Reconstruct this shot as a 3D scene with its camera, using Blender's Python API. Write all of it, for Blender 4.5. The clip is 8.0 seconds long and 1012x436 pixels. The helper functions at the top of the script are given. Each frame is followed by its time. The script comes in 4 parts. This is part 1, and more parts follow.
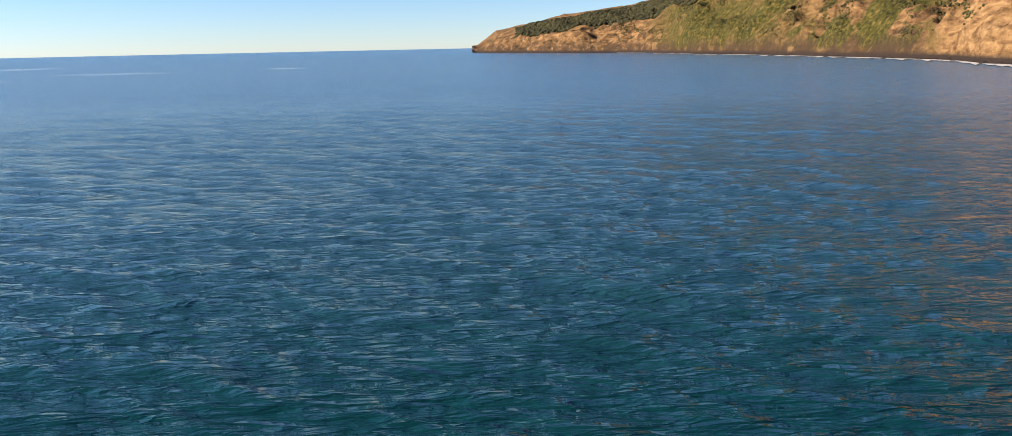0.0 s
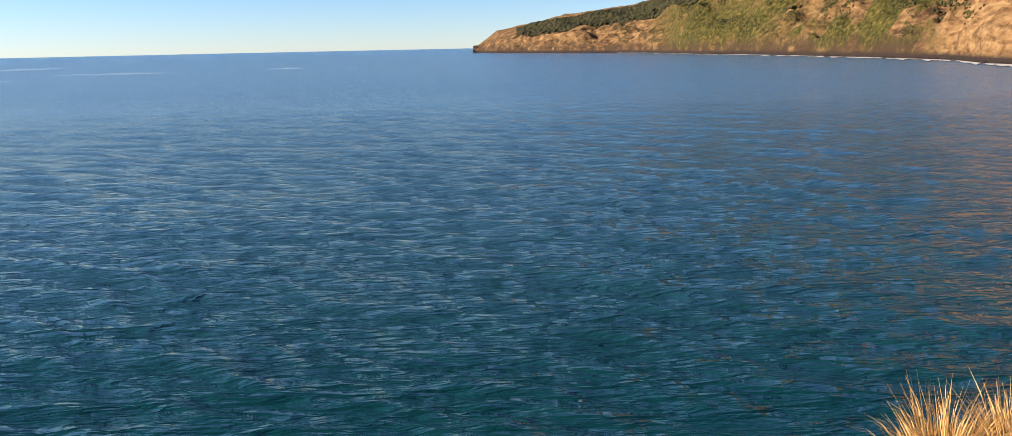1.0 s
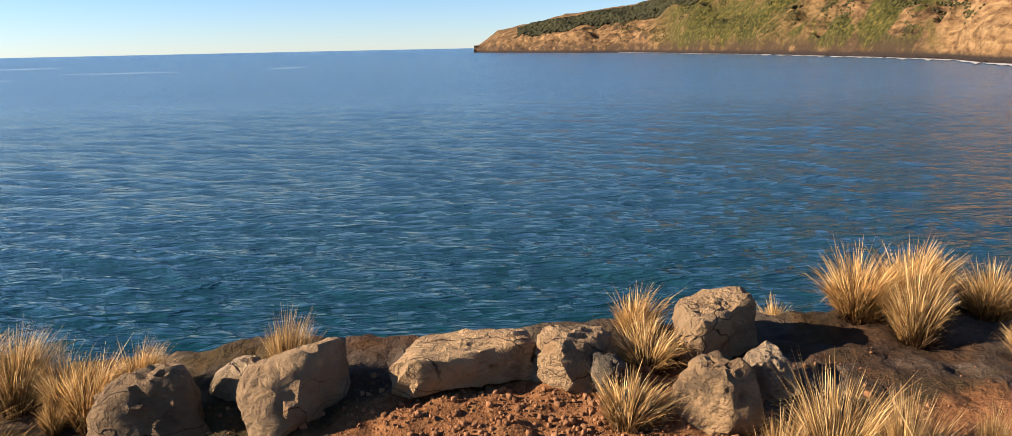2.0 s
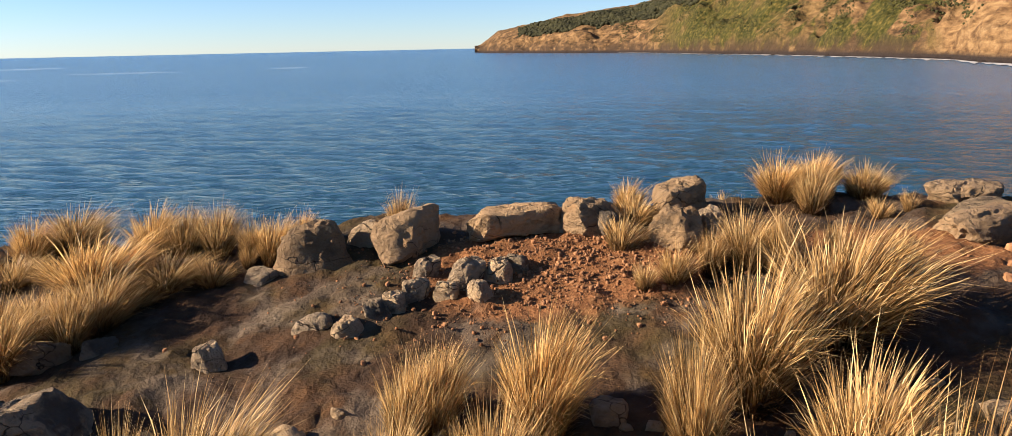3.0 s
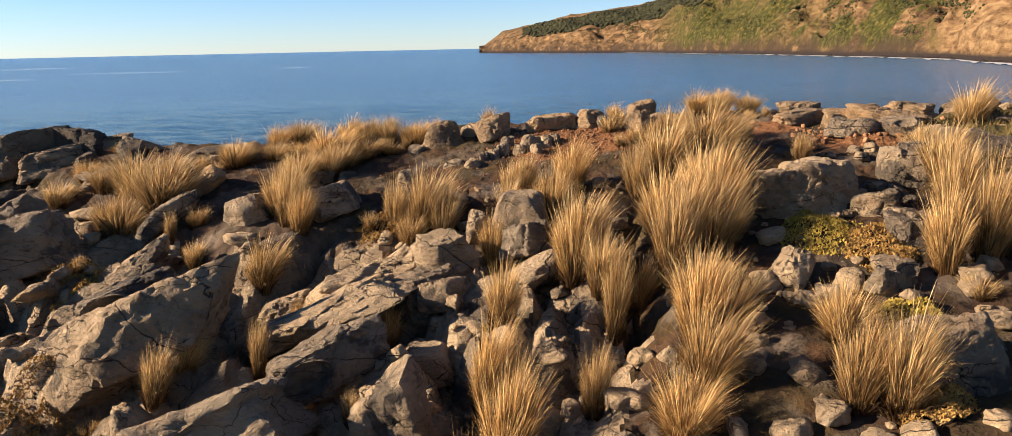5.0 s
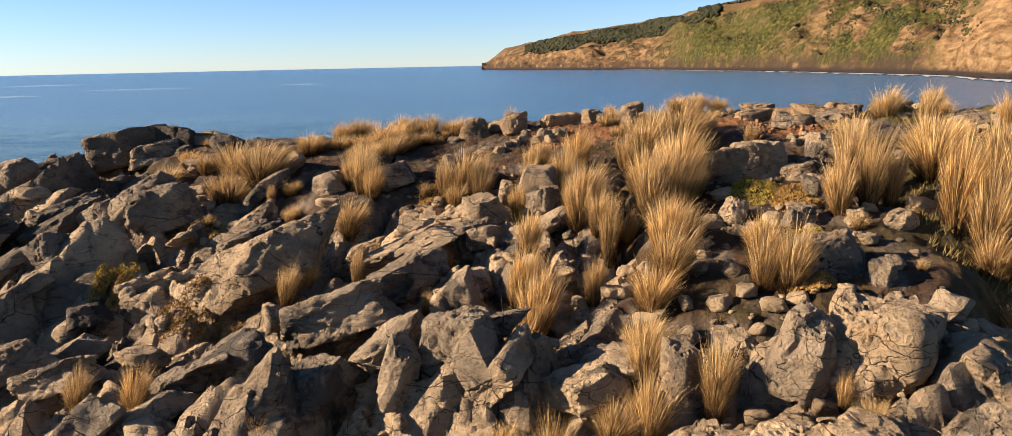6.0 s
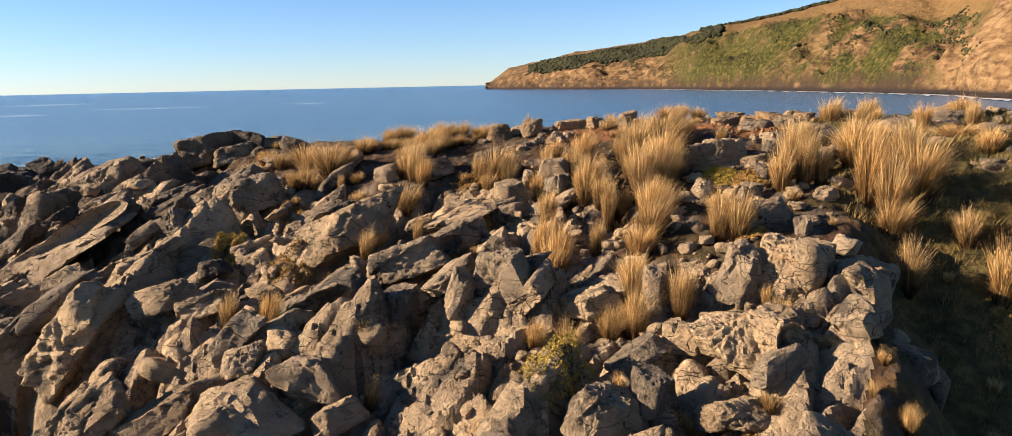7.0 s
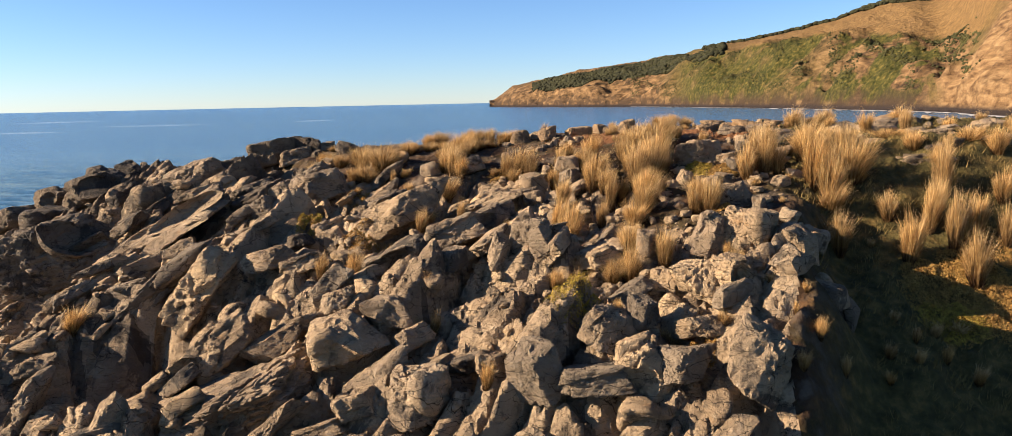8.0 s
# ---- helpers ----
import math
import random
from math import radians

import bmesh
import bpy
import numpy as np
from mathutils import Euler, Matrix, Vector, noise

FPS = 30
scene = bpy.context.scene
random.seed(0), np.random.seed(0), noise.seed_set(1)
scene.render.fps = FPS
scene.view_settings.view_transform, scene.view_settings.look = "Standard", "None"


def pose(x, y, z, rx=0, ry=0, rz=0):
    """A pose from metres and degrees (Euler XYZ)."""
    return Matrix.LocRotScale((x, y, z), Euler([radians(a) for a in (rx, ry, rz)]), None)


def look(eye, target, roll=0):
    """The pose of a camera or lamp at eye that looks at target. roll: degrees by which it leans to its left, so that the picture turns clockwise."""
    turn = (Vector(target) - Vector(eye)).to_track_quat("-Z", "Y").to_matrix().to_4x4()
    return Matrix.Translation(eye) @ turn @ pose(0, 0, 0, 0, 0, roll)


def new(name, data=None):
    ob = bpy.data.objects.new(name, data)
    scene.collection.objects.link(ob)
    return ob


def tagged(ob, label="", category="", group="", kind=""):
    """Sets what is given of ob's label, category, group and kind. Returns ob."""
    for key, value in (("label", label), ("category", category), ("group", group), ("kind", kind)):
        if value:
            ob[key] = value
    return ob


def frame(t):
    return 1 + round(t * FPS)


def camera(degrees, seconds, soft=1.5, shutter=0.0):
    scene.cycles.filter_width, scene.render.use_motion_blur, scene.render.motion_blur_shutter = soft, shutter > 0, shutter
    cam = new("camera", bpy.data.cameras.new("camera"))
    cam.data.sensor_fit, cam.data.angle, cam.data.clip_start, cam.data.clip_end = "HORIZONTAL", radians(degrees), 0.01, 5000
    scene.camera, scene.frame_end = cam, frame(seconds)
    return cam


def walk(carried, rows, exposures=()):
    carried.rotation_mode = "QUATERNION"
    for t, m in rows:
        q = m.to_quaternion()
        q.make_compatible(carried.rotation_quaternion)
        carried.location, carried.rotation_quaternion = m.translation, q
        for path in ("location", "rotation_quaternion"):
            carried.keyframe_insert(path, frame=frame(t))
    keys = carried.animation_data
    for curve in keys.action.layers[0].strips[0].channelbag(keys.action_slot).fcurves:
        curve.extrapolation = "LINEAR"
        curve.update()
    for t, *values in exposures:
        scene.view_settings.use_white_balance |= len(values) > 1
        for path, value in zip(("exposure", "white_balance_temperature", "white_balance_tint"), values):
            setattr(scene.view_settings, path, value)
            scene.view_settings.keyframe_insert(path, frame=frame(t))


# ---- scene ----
cam = camera(66.0, 8.0, soft=0.6)
PATH = [
    (0, (0.5, 2.25, 14.3), (0.481, 12.013, 12.135), -1.17),
    (0.5, (0.46, 1.95, 14.27), (0.437, 11.713, 12.106), -1.17),
    (1, (0.38, 1.53, 14.21), (0.351, 11.293, 12.046), -1.17),
    (1.5, (0.22, 0.88, 14.1), (0.187, 10.643, 11.936), -1.17),
    (2, (0.06, -0.1, 13.98), (0.022, 9.663, 11.815), -1.17),
    (2.5, (-0.098, -1.213, 13.855), (-0.141, 8.55, 11.69), -1.17),
    (3, (-0.258, -2.571, 13.725), (-0.302, 7.193, 11.565), -1.17),
    (3.5, (-0.409, -3.963, 13.624), (-0.461, 5.8, 11.46), -1.17),
    (4, (-0.554, -5.396, 13.546), (-0.617, 4.369, 11.392), -1.17),
    (4.5, (-0.697, -6.876, 13.486), (-0.775, 2.89, 11.334), -1.17),
    (5, (-0.842, -8.409, 13.441), (-0.938, 1.355, 11.285), -1.17),
    (5.5, (-0.991, -10.003, 13.403), (-1.092, -0.224, 11.316), -1.17),
    (6, (-1.148, -11.664, 13.37), (-1.267, -1.857, 11.42), -1.17),
    (6.5, (-1.318, -13.398, 13.335), (-1.453, -3.568, 11.505), -1.17),
    (7, (-1.503, -15.212, 13.294), (-1.66, -5.361, 11.584), -1.17),
    (7.5, (-1.707, -17.113, 13.242), (-1.882, -7.244, 11.639), -1.17),
    (8, (-1.934, -19.107, 13.174), (-2.133, -9.221, 11.684), -1.17),
]
walk(cam, [(t, look(eye, at, roll)) for t, eye, at, roll in PATH], exposures=[(0.0, 1.69, 5330, 15), (8.0, 1.69, 5330, 15)])

# ---- light ----
SUN_TURN, SUN_HEIGHT = 264.0, 22.0    # degrees: clockwise from +y, and above the horizon
world = bpy.data.worlds.new("sky")
scene.world = world
world.use_nodes = True
wn = world.node_tree
sky = wn.nodes.new("ShaderNodeTexSky")
sky.sky_type, sky.sun_disc = "NISHITA", False
sky.sun_elevation, sky.sun_rotation = radians(SUN_HEIGHT), radians(SUN_TURN)
sky.air_density, sky.dust_density, sky.ozone_density = 0.85, 0.0, 3.0
back = wn.nodes["Background"]
back.inputs["Strength"].default_value = 0.042
wn.links.new(sky.outputs["Color"], back.inputs["Color"])
sun = new("sun", bpy.data.lights.new("sun", "SUN"))
sun.data.energy, sun.data.angle, sun.data.color = 5.0, radians(0.55), (1.0, 0.75, 0.46)
a, b = radians(SUN_TURN), radians(SUN_HEIGHT)
sun.matrix_world = look((60 * math.sin(a) * math.cos(b), 60 * math.cos(a) * math.cos(b), 60 * math.sin(b) + 10), (0, 0, 10))


# ---- materials ----
class Nodes:
    """Small helper to lay out a node material."""

    def __init__(self, name):
        self.mat = bpy.data.materials.new(name)
        self.tone = (0.58, 0.56, 0.54)
        self.mat.use_nodes = True
        self.tree = self.mat.node_tree
        self.shader = self.tree.nodes["Principled BSDF"]
        self.coord = self.tree.nodes.new("ShaderNodeTexCoord")
        self.info = self.tree.nodes.new("ShaderNodeObjectInfo")
        self.geo = self.tree.nodes.new("ShaderNodeNewGeometry")

    def add(self, kind, **sockets):
        n = self.tree.nodes.new("ShaderNode" + kind)
        for k, v in sockets.items():
            self.put(n.inputs[k.replace("_", " ")], v)
        return n

    def put(self, socket, value):
        if isinstance(value, bpy.types.NodeSocket):
            self.tree.links.new(value, socket)
        else:
            socket.default_value = value

    def set(self, **sockets):
        sockets["Base_Color"] = self.mix(1.0, sockets["Base_Color"], self.tone, "MULTIPLY")
        for k, v in sockets.items():
            self.put(self.shader.inputs[k.replace("_", " ")], v)

    def noise(self, scale, detail=4.0, rough=0.55, vector=None, twist=0.0):
        n = self.add("TexNoise", Scale=scale, Detail=detail, Roughness=rough, Distortion=twist)
        self.put(n.inputs["Vector"], vector or self.coord.outputs["Object"])
        return n.outputs["Fac"]

    def cells(self, scale, feature="F1", vector=None, out="Distance", rand=1.0):
        n = self.tree.nodes.new("ShaderNodeTexVoronoi")
        n.feature = feature
        n.inputs["Scale"].default_value = scale
        n.inputs["Randomness"].default_value = rand
        self.put(n.inputs["Vector"], vector or self.coord.outputs["Object"])
        return n.outputs[out]

    def ramp(self, value, *stops):
        n = self.tree.nodes.new("ShaderNodeValToRGB")
        e = n.color_ramp.elements
        while len(e) < len(stops):
            e.new(0.5)
        for el, (at, col) in zip(e, stops):
            el.position = at
            el.color = (col, col, col, 1) if isinstance(col, (int, float)) else (*col, 1)
        self.put(n.inputs["Fac"], value)
        return n.outputs["Color"]

    def mix(self, fac, one, two, blend="MIX"):
        n = self.tree.nodes.new("ShaderNodeMix")
        n.data_type, n.blend_type = "RGBA", blend
        self.put(n.inputs["Factor"], fac)
        for sock, v in ((n.inputs[6], one), (n.inputs[7], two)):
            self.put(sock, (*v, 1) if isinstance(v, tuple) else v)
        return n.outputs[2]

    def math(self, op, one, two=0.0, clamp=False):
        n = self.tree.nodes.new("ShaderNodeMath")
        n.operation, n.use_clamp = op, clamp
        self.put(n.inputs[0], one)
        self.put(n.inputs[1], two)
        return n.outputs[0]

    def bump(self, height, strength=0.5, distance=0.02, normal=None):
        n = self.add("Bump", Strength=strength, Distance=distance, Height=height)
        if normal:
            self.put(n.inputs["Normal"], normal)
        return n.outputs["Normal"]

    def stretched(self, scale, vector=None):
        n = self.add("Mapping", Scale=scale)
        self.put(n.inputs["Vector"], vector or self.coord.outputs["Object"])
        return n.outputs["Vector"]

    def axis(self, vector, name):
        n = self.tree.nodes.new("ShaderNodeSeparateXYZ")
        self.put(n.inputs[0], vector)
        return n.outputs[name]


def make_rock(name="weathered_rock", tone=(0.90, 0.84, 0.755), worn=0.0):
    """Smooth tan-grey faces with black joints, dark lichen and pale crust."""
    m = Nodes(name)
    m.tone = tone
    place = m.geo.outputs["Position"]
    big = m.noise(0.9, 5, 0.6, place)
    mid = m.noise(4.5, 6, 0.62, place, 0.4)
    fine = m.noise(34.0, 5, 0.7, place)
    col = m.ramp(big, (0.34, (0.23, 0.185, 0.13)), (0.5, (0.40, 0.325, 0.225)), (0.66, (0.54, 0.44, 0.30)))
    col = m.mix(m.ramp(mid, (0.32 - 0.05 * worn, 0.8), (0.45 - 0.03 * worn, 0.0)), col, (0.12, 0.10, 0.08))
    col = m.mix(m.ramp(mid, (0.58, 0.0), (0.72, 0.6)), col, (0.56, 0.49, 0.39))
    col = m.mix(m.ramp(m.noise(2.3, 4, 0.7, m.stretched((1, 1, 1.7), place)), (0.6, 0.0), (0.7, 0.4)), col, (0.38, 0.235, 0.105))
    lichen = m.noise(0.75, 6, 0.72, place, 0.4)
    col = m.mix(m.ramp(lichen, (0.55 + 0.07 * worn, 0.0), (0.60 + 0.09 * worn, 0.8)), col, (0.085, 0.078, 0.068))
    slant = m.add("Mapping", Scale=(0.55, 1.0, 1.5), Rotation=(0.3, 0.6, 0.5), Vector=place).outputs["Vector"]
    cr = m.cells(1.5, "DISTANCE_TO_EDGE", m.mix(0.26, slant, m.add("TexNoise", Scale=2.2, Detail=5.0, Vector=place).outputs["Color"]))
    small = m.cells(4.2, "DISTANCE_TO_EDGE", m.mix(0.2, slant, m.add("TexNoise", Scale=3.5, Detail=4.0, Vector=place).outputs["Color"]))
    crack = m.ramp(cr, (0.0, 0.0), (0.008, 1.0))
    crack = m.math("MAXIMUM", crack, m.ramp(m.noise(1.1, 3, 0.5, place), (0.46 - 0.1 * worn, 0.0), (0.52 - 0.1 * worn, 1.0)))
    hair = m.math("MAXIMUM", m.ramp(small, (0.0, 0.0), (0.014, 1.0)), m.ramp(m.noise(1.7, 3, 0.5, place), (0.50, 1.0), (0.56, 0.0)))
    col = m.mix(m.math("MULTIPLY", crack, hair), (0.03, 0.025, 0.022), col)
    col = m.mix(m.ramp(fine, (0.30, 0.30), (0.44, 0.0)), col, (0.09, 0.075, 0.06))
    tint = m.ramp(m.info.outputs["Random"], (0.0, (0.58, 0.585, 0.60)), (0.45, (0.95, 0.92, 0.88)), (1.0, (1.16, 1.08, 0.94)))
    col = m.mix(1.0, col, tint, "MULTIPLY")
    h = m.math("ADD", mid, m.math("MULTIPLY", fine, 0.22))
    h = m.math("ADD", h, m.math("MULTIPLY", m.noise(11.0, 6, 0.72, place, 0.9), 0.85))
    h = m.math("ADD", h, m.math("MULTIPLY", m.math("MULTIPLY", crack, hair), 0.55))
    pit = m.ramp(m.cells(11.0, vector=m.mix(0.1, place, m.add("TexNoise", Scale=7.0, Detail=3.0, Vector=place).outputs["Color"])), (0.0, 0.0), (0.35, 1.0))
    pitted = m.math("MAXIMUM", pit, m.ramp(m.noise(1.4, 3, 0.5, place), (0.5, 1.0), (0.58, 0.0)))
    h = m.math("ADD", h, m.math("MULTIPLY", pitted, 0.4))
    bed = m.noise(1.6, 4, 0.6, m.add("Mapping", Scale=(0.8, 0.8, 6.0), Rotation=(0.25, 0.55, 0.0), Vector=place).outputs["Vector"], 0.6)
    h = m.math("ADD", h, m.math("MULTIPLY", bed, 0.8))
    m.set(Base_Color=col, Roughness=0.9, Normal=m.bump(h, 1.0 - 0.3 * worn, 0.15))
    m.shader.inputs["Specular IOR Level"].default_value = 0.2
    return m.mat


def make_soil():
    m = Nodes("stony_soil")
    m.tone = (0.42, 0.40, 0.37)
    place = m.geo.outputs["Position"]
    x, y = m.axis(place, "X"), m.axis(place, "Y")
    big, mid, fine = m.noise(0.55, 4, 0.6, place), m.noise(3.4, 5, 0.65, place), m.noise(24.0, 5, 0.7, place)
    earth = m.ramp(mid, (0.3, (0.05, 0.032, 0.021)), (0.52, (0.115, 0.068, 0.036)), (0.74, (0.25, 0.135, 0.055)))
    moss = m.ramp(fine, (0.3, (0.045, 0.045, 0.014)), (0.55, (0.12, 0.105, 0.03)), (0.75, (0.30, 0.21, 0.055)))
    col = m.mix(m.ramp(m.noise(1.1, 4, 0.6, place), (0.48, 0.0), (0.60, 0.5)), earth, moss)
    turf = m.math("MULTIPLY", m.ramp(m.math("MULTIPLY", m.math("ADD", x, m.math("MULTIPLY", m.math("MAXIMUM", m.math("SUBTRACT", -3.0, y), 0.0), 0.27)), 0.1), (0.36, 0.0), (0.46, 1.0)), 1.0)
    col = m.mix(turf, col, m.ramp(mid, (0.3, (0.065, 0.062, 0.022)), (0.52, (0.18, 0.145, 0.045)), (0.74, (0.42, 0.28, 0.085))))
    stone = m.ramp(m.noise(2.1, 5, 0.65, place, 0.5), (0.33, (0.09, 0.07, 0.052)), (0.5, (0.29, 0.225, 0.16)), (0.7, (0.46, 0.37, 0.265)))
    left = m.ramp(m.math("ADD", m.math("ADD", m.math("MULTIPLY", x, -0.1), m.math("MULTIPLY", m.math("MAXIMUM", m.math("SUBTRACT", y, 1.0), 0.0), -0.2)), m.math("MULTIPLY", m.math("SUBTRACT", big, 0.5), 1.1)), (0.30, 0.0), (0.48, 1.0))
    bare = m.ramp(m.noise(1.7, 4, 0.6, place), (0.40, 0.6), (0.5, 0.0))
    col = m.mix(m.math("MAXIMUM", left, m.math("MULTIPLY", bare, m.math("SUBTRACT", 1.0, turf, True))), col, stone)
    clay = None
    for cx, cy, rx, ry in ((0.2, 3.4, 1.3, 0.9), (4.0, 2.2, 0.8, 0.5), (2.6, 3.0, 0.9, 0.6)):
        u = m.math("DIVIDE", m.math("SUBTRACT", x, cx), rx)
        v = m.math("DIVIDE", m.math("SUBTRACT", y, cy), ry)
        one = m.math("SUBTRACT", 1.3, m.math("ADD", m.math("MULTIPLY", u, u), m.math("MULTIPLY", v, v)), True)
        clay = one if clay is None else m.math("MAXIMUM", clay, one)
    clay = m.ramp(m.math("ADD", clay, m.math("SUBTRACT", mid, 0.5)), (0.3, 0.0), (0.6, 1.0))
    col = m.mix(clay, col, m.ramp(fine, (0.3, (0.22, 0.088, 0.03)), (0.55, (0.46, 0.22, 0.085)), (0.75, (0.62, 0.36, 0.16))))
    h = m.math("ADD", mid, m.math("MULTIPLY", fine, 0.5))
    h = m.math("ADD", h, m.math("MULTIPLY", m.cells(9.0, vector=place), 0.5))
    m.set(Base_Color=col, Roughness=0.95, Normal=m.bump(h, 0.9, 0.07))
    m.shader.inputs["Specular IOR Level"].default_value = 0.15
    return m.mat


def make_blades(name, low, mid, high):
    m = Nodes(name)
    m.tone = (0.80, 0.775, 0.74)
    one = m.geo.outputs["Random Per Island"]
    col = m.ramp(one, (0.0, tuple(0.45 * c for c in low)), (0.25, low), (0.55, mid), (1.0, high))
    tone = m.ramp(m.info.outputs["Random"], (0.0, (0.80, 0.76, 0.72)), (0.5, (1.0, 1.0, 1.0)), (1.0, (1.12, 1.04, 0.88)))
    col = m.mix(1.0, col, tone, "MULTIPLY")
    streak = m.noise(9.0, 3, 0.6, m.stretched((1.0, 1.0, 0.22)))
    col = m.mix(1.0, col, m.ramp(streak, (0.36, (0.50, 0.44, 0.38)), (0.52, (0.98, 0.97, 0.95)), (0.68, (1.15, 1.12, 1.06))), "MULTIPLY")
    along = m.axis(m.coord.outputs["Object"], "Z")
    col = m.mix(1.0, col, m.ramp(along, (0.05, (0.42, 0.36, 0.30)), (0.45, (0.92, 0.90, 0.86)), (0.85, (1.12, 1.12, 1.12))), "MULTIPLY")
    m.set(Base_Color=col, Roughness=0.55)
    m.shader.inputs["Specular IOR Level"].default_value = 0.25
    thin = m.add("BsdfTranslucent", Color=col)
    both = m.add("MixShader", Fac=0.3)
    m.put(both.inputs[1], m.shader.outputs[0])
    m.put(both.inputs[2], thin.outputs[0])
    m.put(m.tree.nodes["Material Output"].inputs["Surface"], both.outputs[0])
    return m.mat


def make_sea():
    m = Nodes("sea_water")
    place = m.geo.outputs["Position"]
    warp = m.mix(0.5, place, m.add("TexNoise", Scale=0.05, Detail=2.0, Vector=place).outputs["Color"])
    near = m.add("Mapping", Scale=(0.4, 1.5, 1.0), Rotation=(0.0, 0.0, 0.2), Vector=place).outputs["Vector"]
    rip = m.noise(2.6, 3, 0.55, near, 0.4)
    low = m.noise(0.55, 3, 0.5, near, 0.5)
    chop = m.math("SUBTRACT", 1.0, m.math("MULTIPLY", m.math("ABSOLUTE", m.math("SUBTRACT", low, 0.5)), 3.0))
    swell = m.noise(0.09, 3, 0.5, m.stretched((0.6, 1.3, 1.0), place), 0.3)
    # far water: blue base lightened to stand in for sky reflected off waves
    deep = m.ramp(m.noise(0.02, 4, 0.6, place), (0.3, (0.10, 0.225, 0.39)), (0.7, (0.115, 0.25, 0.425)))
    # teal water near the islet, kept dark
    near_water = m.ramp(m.noise(0.06, 4, 0.6, place), (0.3, (0.004, 0.040, 0.052)), (0.7, (0.007, 0.054, 0.064)))
    # base colour goes from dark to light with distance, as sky reflection would
    col = m.mix(m.ramp(m.math("MULTIPLY", m.axis(place, "Y"), 0.001), (0.03, 0.0), (0.20, 1.0)), near_water, deep)
    x, y = m.axis(place, "X"), m.axis(place, "Y")
    slick = None
    for cx, cy, rx, ry in ((-484, 792, 46, 60), (-272, 555, 50, 24), (-170, 617, 18, 26), (-295, 435, 28, 18)):
        u = m.math("DIVIDE", m.math("SUBTRACT", x, cx), rx)
        v = m.math("DIVIDE", m.math("SUBTRACT", y, cy), ry)
        d = m.math("ADD", m.math("MULTIPLY", u, u), m.math("MULTIPLY", v, v))
        one = m.math("SUBTRACT", 1.0, d, True)
        slick = one if slick is None else m.math("MAXIMUM", slick, one)
    slick = m.math("MULTIPLY", slick, m.ramp(m.noise(0.05, 5, 0.7, m.stretched((0.4, 1.6, 1), place)), (0.34, 0.0), (0.5, 1.0)))
    col = m.mix(m.math("MULTIPLY", slick, 0.6), col, (0.75, 0.8, 0.82))
    h = m.math("ADD", m.math("MULTIPLY", rip, 0.5), m.math("MULTIPLY", chop, 0.85))
    h = m.math("ADD", h, m.math("MULTIPLY", swell, 1.2))
    far_chop = m.noise(0.26, 3, 0.6, m.add("Mapping", Scale=(0.45, 1.5, 1.0), Rotation=(0.0, 0.0, 0.25), Vector=place).outputs["Vector"], 0.4)
    h = m.math("ADD", h, m.math("MULTIPLY", far_chop, 1.6))
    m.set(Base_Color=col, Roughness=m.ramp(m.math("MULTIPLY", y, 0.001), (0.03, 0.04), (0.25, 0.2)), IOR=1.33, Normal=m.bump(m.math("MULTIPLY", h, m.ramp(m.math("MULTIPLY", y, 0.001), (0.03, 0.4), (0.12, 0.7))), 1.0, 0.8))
    return m.mat


